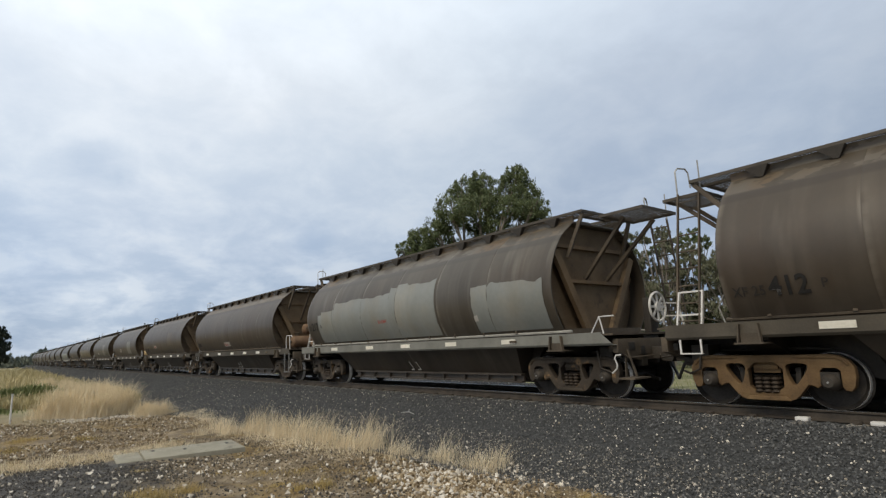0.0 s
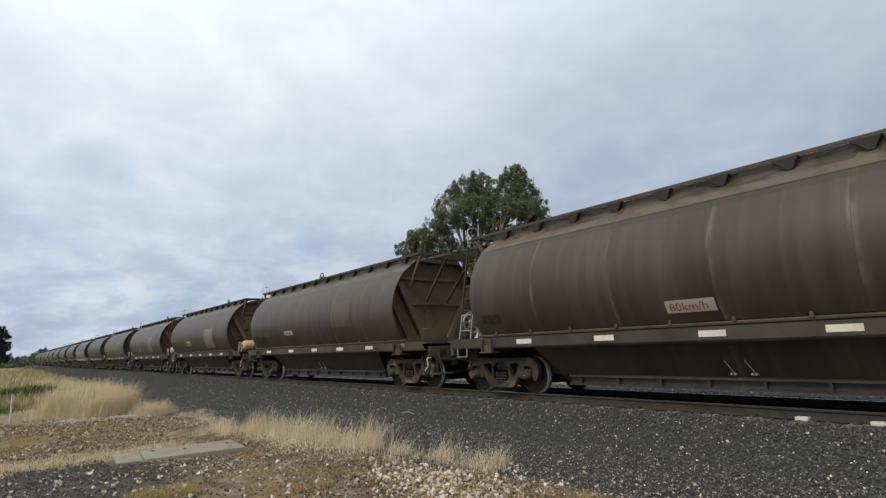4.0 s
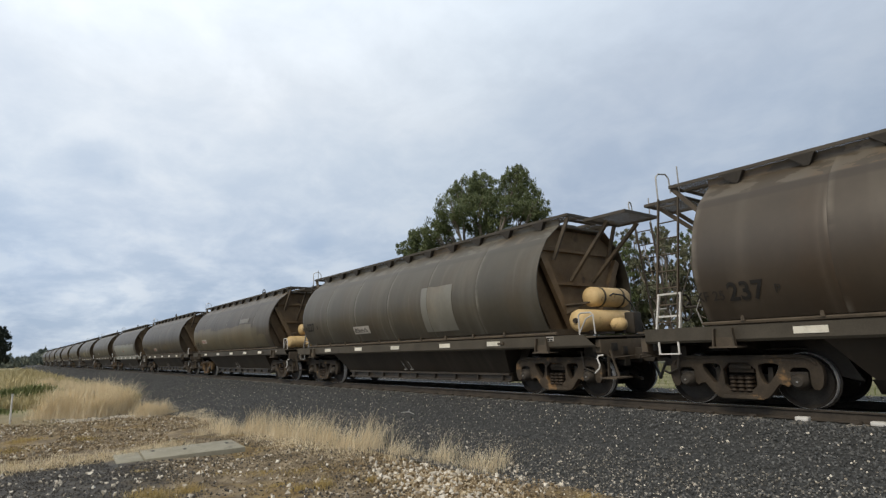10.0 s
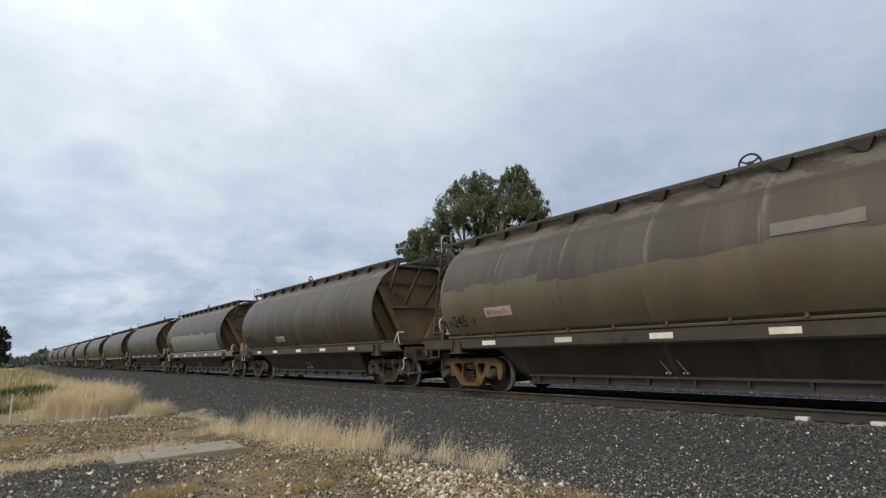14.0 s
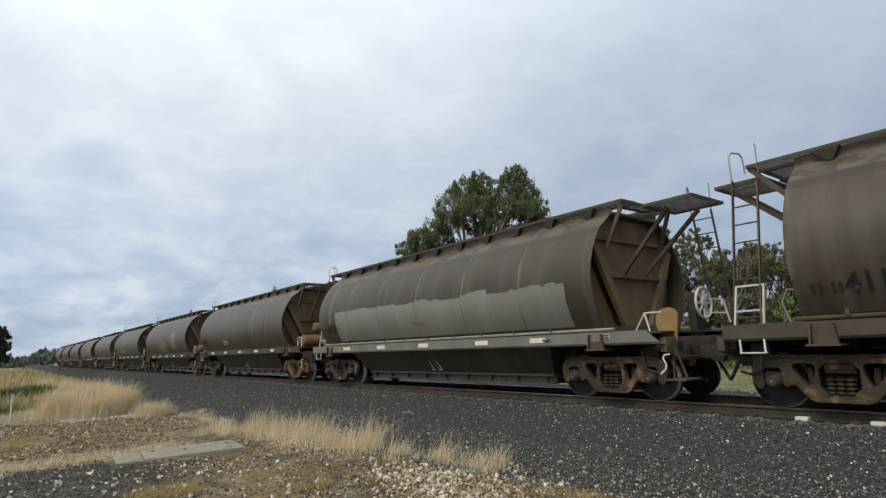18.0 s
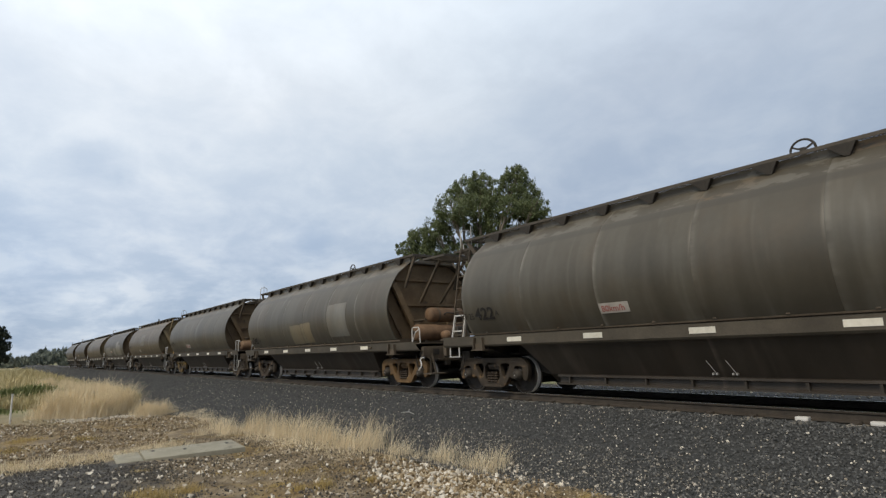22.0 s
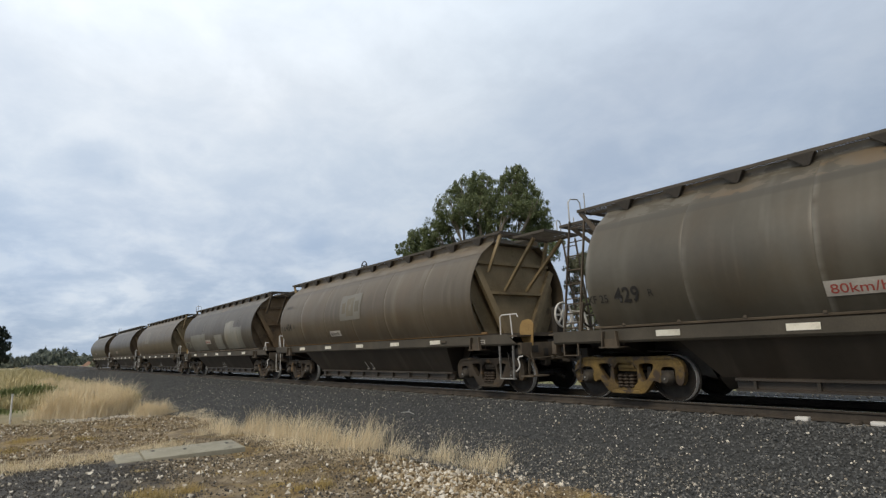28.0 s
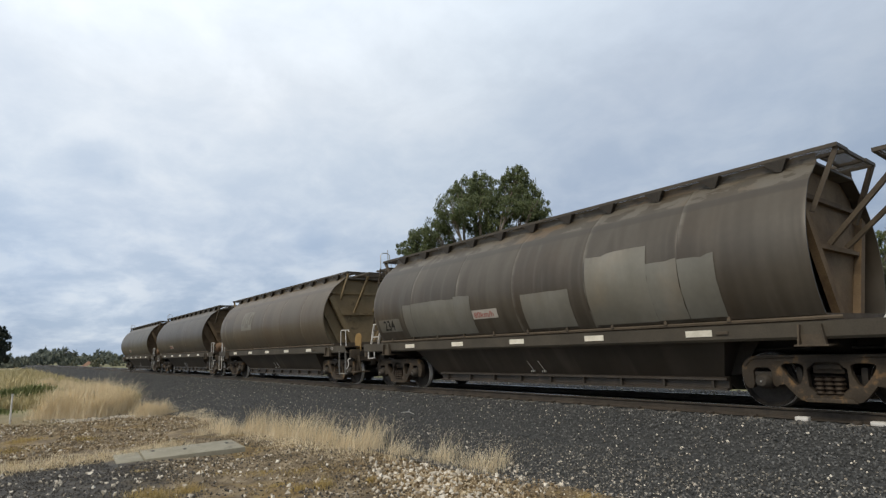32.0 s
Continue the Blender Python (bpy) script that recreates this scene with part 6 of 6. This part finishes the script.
WAGONS = [
    dict(end="wheel", rail=0, bogies=(BOGIE_RUST, BOGIE_A), number="412", code="P", at=(-5.08, 1.70), tall=0.28, coded=True, step=WHITE),
    dict(end="wheel", rail=0, bogies=(BOGIE_A, BOGIE_A), number="217", code="R", at=(-5.4, 1.86), wide=0.85, sill=SILL_GREY, coded=True, step=WHITE,
         patches=[(-4.88, -4.62, 1.43, 2.38, GREY, 0.04), (-4.62, -3.68, 1.43, 2.49, GREY, 0.03), (-3.68, -0.25, 1.43, 2.71, GREY, 0.04), (-0.25, 1.97, 1.43, 2.9, GREY, 0.07), (3.44, 5.72, 1.43, 2.5, GREY, 0.09)], limit=(-0.88, 1.88)),
    dict(end="rust", rail=1, bogies=(BOGIE_A, BOGIE_A), worn=(-5.45, 1.62), decal=(-0.8, 1.55), band=True, step=PIPE),
    dict(end="wheel_rusty", rail=3, bogies=(BOGIE_A, BOGIE_A), number="21243", at=(-5.3, 1.56), decal=(-2.05, 1.80), decal_size=(0.8, 0.17), wide=1.2, step=FRAME,
         patches=[(2.14, 3.46, 1.9, 2.74, "dust", 0.0), (-4.1, -3.6, 1.83, 1.99, "dust", 0.0)]),
    dict(end="cream", rail=2, bogies=(BOGIE_A, BOGIE_A), number="237", code="P", at=(-5.29, 1.68), decal=(-1.98, 1.74), dark=True, decal_size=(0.9, 0.26), patches=[(1.88, 3.45, 1.55, 2.6, PATCH_LIGHT, 0.03)], step=WHITE),
    dict(end="cream", rail=2, bogies=(BOGIE_A, BOGIE_A), number="227", at=(-5.38, 1.86), coded=True, decal=(-2.06, 1.63), decal_size=(0.97, 0.23), dark=True, patches=[(1.78, 3.1, 1.53, 2.7, PATCH_LIGHT, 0.03)], step=PIPE),
    dict(end="cream", rail=2, bogies=(BOGIE_RUST, BOGIE_A), number="245", at=(-5.4, 1.60), coded=True, decal=(-4.15, 1.78), step=FRAME,
         patches=[(-5.7, -4.8, 1.43, 2.5, TAN, 0.08), (-4.8, -2.4, 1.43, 2.52, TAN, 0.07), (-2.4, 0.0, 1.43, 2.41, TAN, 0.06), (0.0, 2.1, 1.43, 2.44, TAN, 0.05), (2.1, 3.8, 1.43, 2.5, TAN, 0.03), (3.8, 4.5, 1.43, 2.32, TAN, 0.06), (4.5, 5.4, 1.43, 1.93, TAN, 0.08), (2.19, 3.38, 2.56, 2.755, PALE, 0.03)]),
    dict(end="wheel", rail=0, bogies=(BOGIE_A, BOGIE_A), number="411", at=(-5.12, 1.65), coded=True, decal=(-1.91, 1.58), patches=[(-3.79, -2.89, 1.64, 1.93, "dust", 0.05), (1.06, 2.4, 1.6, 1.95, "dust", 0.08)], step=WHITE),
    dict(end="wheel", rail=0, bogies=(BOGIE_A, BOGIE_A), number="403", code="Q", at=(-5.2, 1.72), tall=0.28, wide=1.0, sill=SILL_GREY, coded=True, decal=(-0.2, 1.68), decal_size=(0.7, 0.21), plain=True, guard=True, step=WHITE,
         patches=[(-4.55, -0.9, 1.43, 2.39, GREY, 0.05), (-0.9, 3.0, 1.43, 2.36, GREY, 0.07), (3.0, 5.3, 1.43, 2.3, GREY, 0.08)]),
    dict(end="rust", rail=2, bogies=(BOGIE_A, BOGIE_RUST), number="422", code="A", at=(-5.35, 1.73), wide=1.12, coded=True, decal=(-1.83, 1.64), decal_size=(0.64, 0.19), patches=[(2.73, 3.95, 2.13, 2.72, "dust", 0.02)], step=WHITE),
    dict(end="rust", rail=2, bogies=(BOGIE_A, BOGIE_RUST), number="240", at=(-5.38, 1.56), coded=True, step=PIPE,
         patches=[(-1.11, -0.15, 1.44, 2.14, PATCH_SAND, 0.02), (-0.12, 0.72, 1.46, 2.18, PATCH_SAND, 0.02), (2.1, 3.45, 1.6, 2.69, PALE, 0.03)]),
    dict(end="rust", rail=1, bogies=(BOGIE_GOLD, BOGIE_A), number="429", code="R", at=(-5.18, 1.815), tall=0.27, coded=True, decal=(-1.84, 1.62), step=FRAME),
    dict(end="wheel", rail=1, bogies=(BOGIE_A, BOGIE_A), tan=True, band=True, number="434", code="D", at=(-5.18, 1.965), tall=0.265, weight=0.002, foot=RUST_EDGE, coded=True, decal=(-1.60, 1.62), decal_size=(0.74, 0.18), dark=True, emblem=(-0.69, 2.1), guard=True, step=FRAME),
    dict(end="wheel", rail=0, bogies=(BOGIE_A, BOGIE_A), number="234", at=(-5.3, 1.66), backed=True, decal=(-1.31, 1.75), step=WHITE,
         patches=[(-4.2, -1.95, 1.43, 2.31, PALE, 0.02), (-1.95, -1.33, 1.43, 2.35, PALE, 0.03), (0.35, 1.66, 1.44, 2.18, PALE, 0.02), (2.1, 3.42, 1.43, 2.73, PATCH_LIGHT, 0.04), (3.42, 4.62, 1.44, 2.43, PATCH_LIGHT, 0.05)]),
    dict(end="wheel", rail=1, bogies=(BOGIE_A, BOGIE_A), tan=True, guard=True, step=WHITE, emblem=(-2.6, 2.2)),
    dict(end="rust", rail=1, bogies=(BOGIE_A, BOGIE_A), step=WHITE, decal=(-1.9, 1.65)),
    dict(end="rust", rail=1, bogies=(BOGIE_A, BOGIE_A), step=WHITE, decal=(-1.9, 1.65)),
]


RAISED = {0: 0.05, 9: 0.06, 11: 0.045, 12: 0.065, 5: -0.03}
TAPES = {1: (-4.25, -1.88, 0.11, 2.2, 4.3), 2: (-4.36, -2.25, -0.145, 1.7, 3.43), 3: (-4.36, -2.0, 0.12, 2.12, 4.07), 4: (-4.3, -1.93, 0.11, 2.12, 4.07), 5: (-4.36, -2.2, -0.03, 2.34, 4.2),
         6: (-4.36, -2.1, 0.1, 2.1, 4.07), 7: (-4.36, -2.52, -0.145, 1.96, 4.07), 8: (-4.36, -2.2, 0.0, 2.39, 4.2), 9: (-4.36, -2.2, 0.0, 2.22, 4.2), 12: (-4.36, -2.2, 0.03, 2.1, 4.07)}
HATCH_WHEELS = {1: -1.6, 3: -1.5, 12: -1.5, 4: 1.5, 5: 1.4, 6: 1.5, 7: -1.45, 8: -1.4, 9: 1.5, 10: 1.4}


def build_train():
    global DATA_PLATE
    DATA_PLATE = Shape().box(-0.1, 0.1, -1.409, -1.403, 1.16, 1.26).mesh("data_plate", DECAL)
    first = build_wagon()
    made = [first] + [copy_thing(first, pose(0, 0, 0)) for _ in WAGONS[1:]]
    for k, (w, spec) in enumerate(zip(made, WAGONS)):
        frames = [c for c in w.children if c.name.startswith("bogie_frame")]
        for ob in frames:
            dressed(ob, spec["bogies"][0 if ob.location.x < 0 else 1])
        for ob in w.children:
            if "sill" in spec and ob.name.startswith("side_sill"):
                dressed(ob, spec["sill"])
            if ob.name.startswith("foot_rail") and ("sill" in spec or "foot" in spec):
                dressed(ob, spec.get("foot", FOOT_PALE))
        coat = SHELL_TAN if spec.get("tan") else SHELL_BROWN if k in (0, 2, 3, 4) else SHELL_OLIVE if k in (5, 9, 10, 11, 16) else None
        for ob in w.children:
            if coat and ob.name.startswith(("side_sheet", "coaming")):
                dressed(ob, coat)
            if spec.get("tan") and ob.name.startswith("end_sheet"):
                for piece in (ob, *ob.children):
                    dressed(piece, END_TAN)
        for ob, x in zip([c for c in w.children if c.name.startswith("reflector")], TAPES.get(k, ())):
            ob.location.x = x
        for ob in w.children:
            if k in RAISED and ob.name.startswith(("reflector", "side_sill", "foot_rail", "side_tab", "jacking_pad", "side_lug", "deck")):
                ob.location.z = RAISED[k]
        if k in HATCH_WHEELS:
            hatch_wheel(w, HATCH_WHEELS[k])
        if k in (4, 5, 9, 11):
            trailing_wheel(w)
        if spec["end"].startswith("wheel"):
            handbrake(w, spec.get("guard"), PIPE if spec["end"] == "wheel_rusty" else WHITE)
        else:
            tanks(w, TANK_CREAM if spec["end"] == "cream" else TANK_RUST)
        corner_rail(w, spec["rail"])
        trailing_steps(w, spec["step"])
        for i, (x0, x1, z0, z1, mat, ragged) in enumerate(spec.get("patches", ())):
            cuts = [x0] + [x for x in (X_BACK + n * (X_FRONT - X_BACK) / 6 for n in range(1, 6)) if x0 + 0.1 < x < x1 - 0.1] + [x1]
            for n, (a, b) in enumerate(zip(cuts, cuts[1:])):      # the welded seams stay bare
                paint(w, a + (0.006 if n else 0), b - (0.006 if b < x1 else 0), z0, z1, SHELL_TAN if mat == "dust" else mat, 100 * k + 10 * n + i, ragged, label="dull dusty paint" if mat == "dust" else "cleaner washed paint")
        if spec.get("band"):
            paint(w, X_BACK + 0.05, X_FRONT - 0.02, 3.41, 3.60, SHELL_TAN, 900 + k, 0.0, "dust_band", "tan dust along the upper edge")
        if "number" in spec:
            x, z = spec["at"]
            if spec.get("backed"):
                paint(w, x - 0.25, x + 0.85, z - 0.05, z + 0.3, PATCH_PALE, k, 0.02, "number_panel")
            lettering(w, spec["number"], x, z, spec.get("tall", 0.28), FADED if k == 3 else LETTER, lift=0.014, spread=spec.get("wide", 0.93), weight=spec.get("weight", 0.009))
            if "code" in spec:
                lettering(w, "XF 25", x - (0.53 if k != 11 else 0.62), z + 0.02, 0.15, FADED, "painted_code", 0.95, lift=0.014)
                lettering(w, spec["code"], x + 0.68, z + 0.06, 0.13, FADED, "painted_code", lift=0.014)
            elif spec.get("coded"):
                bars(w, x - 0.42, z + 0.02, 0.14, (0.06, 0.05), FADED)
                bars(w, x - 0.16, z + 0.02, 0.14, (0.04, 0.05), FADED)
                bars(w, x + 0.76, z + 0.04, 0.13, (0.06,), FADED)
        if "worn" in spec:
            bars(w, *spec["worn"], 0.2, (0.16, 0.16, 0.16), FADED)
        if "decal" in spec:
            speed_decal(w, *spec["decal"], LETTER if spec.get("dark") else RED, not spec.get("plain"), *spec.get("decal_size", (0.86, 0.21)))
        if "limit" in spec:
            lettering(w, "80 KMH", *spec["limit"], 0.11, RED, "speed_lettering", 0.9)
            paint(w, 3.43, 3.56, 1.70, 1.83, DECAL, 3, 0.04, "paint_splash", "pale splash of paint")
        if spec.get("tan"):                     # these have no ladder on the near trailing corner
            part("hanging_step", rod([(-7.03, -1.38, 1.1), (-7.03, -1.38, 0.42), (-6.98, -1.38, 0.37), (-6.64, -1.38, 0.37), (-6.58, -1.38, 0.44), (-6.58, -1.38, 1.1)], 0.015), WHITE, w, "white painted stirrup step")
            part("corner_frame", rod([(-7.05, -1.25, 1.28), (-7.05, -1.25, 1.80), (-6.98, -1.25, 1.84), (-6.62, -1.25, 1.82), (-6.56, -1.25, 1.76), (-6.56, -1.25, 1.28)], 0.018).tube([(-7.0, -1.25, 1.8), (-6.85, -1.25, 1.28)], 0.016, 6), WHITE, w, "white bent hand rail")
            bars(w, -5.33, 2.8, 0.12, (0.06, 0.06, 0.02, 0.06, 0.06, 0.06), SHELL)
            for ob in [c for c in w.children if c.name.startswith(("ladder", "grab_hoop", "grab_post")) and c.data.vertices[0].co.x < 0]:
                for piece in list(ob.children):
                    bpy.data.objects.remove(piece)
                bpy.data.objects.remove(ob)
        if "emblem" in spec:
            x, z = spec["emblem"]
            paint(w, x, x + 1.35, z, z + 0.82, FAINT, k, 0.02, "emblem_panel", "faded panel with a worn emblem")
            for x0, x1, z0, z1 in ((0.14, 0.38, 0.22, 0.58), (0.44, 0.90, 0.12, 0.70), (0.98, 1.24, 0.24, 0.60)):
                paint(w, x + x0, x + x1, z + z0, z + z1, PATCH_TAN, 40 + k, 0.12, "emblem_shape", lift=0.014)
            paint(w, x + 0.60, x + 0.74, z + 0.3, z + 0.5, FAINT, 50 + k, 0.05, "emblem_shape", lift=0.017)
        if k % 3 != 1:
            plate = part("data_plate", DATA_PLATE, None, w, "small white data plate", at=(5.95, 0, 0))
            for x, z, b in ((-0.08, 1.225, 0.09), (0.02, 1.225, 0.06), (-0.08, 1.18, 0.06), (0.0, 1.18, 0.07)):
                part("worn_lettering", Shape().box(x, x + b, -1.413, -1.408, z - 0.012, z + 0.016), LETTER, plate)
    return made


# ---- how the train rolls ----
START, SPEED, SLOWING, EASING = 1.62085, 6.1112, -0.0202, 0.0002


def travelled(t):
    return SPEED * t + SLOWING * t * t / 2 + EASING * t ** 3 / 6


def motions():
    for k, w in enumerate(TRAIN):
        walk(w, [(t, pose(START - PITCH * k + travelled(t), 0, 0)) for t in range(33)])
        for n, wheelset in enumerate(c for c in w.children if c.name.startswith("wheelset")):
            at = wheelset.location.copy()
            walk(wheelset, [(i / 10, pose(*at, 0, 40 * n + math.degrees(travelled(i / 10) / WHEEL_R), 0)) for i in range(321)])
    for n, one in enumerate(TREES):             # crowns sway in the wind
        crown = next(c for c in one.children if c.name.startswith("crown"))
        size = 0.45 if n == 0 else 0.7
        walk(crown, [(t / 2, pose(0, 0, 0, size * math.sin(1.9 * t / 2 + n) * math.sin(0.43 * t / 2 + 2 * n), size * (0.5 + math.sin(1.3 * t / 2 + 0.7 * n) * 0.6), 0)) for t in range(65)])


build_ground()
build_track()
build_verge()
TREES = build_trees()
TRAIN = build_train()
build_grass()
build_stones()
motions()
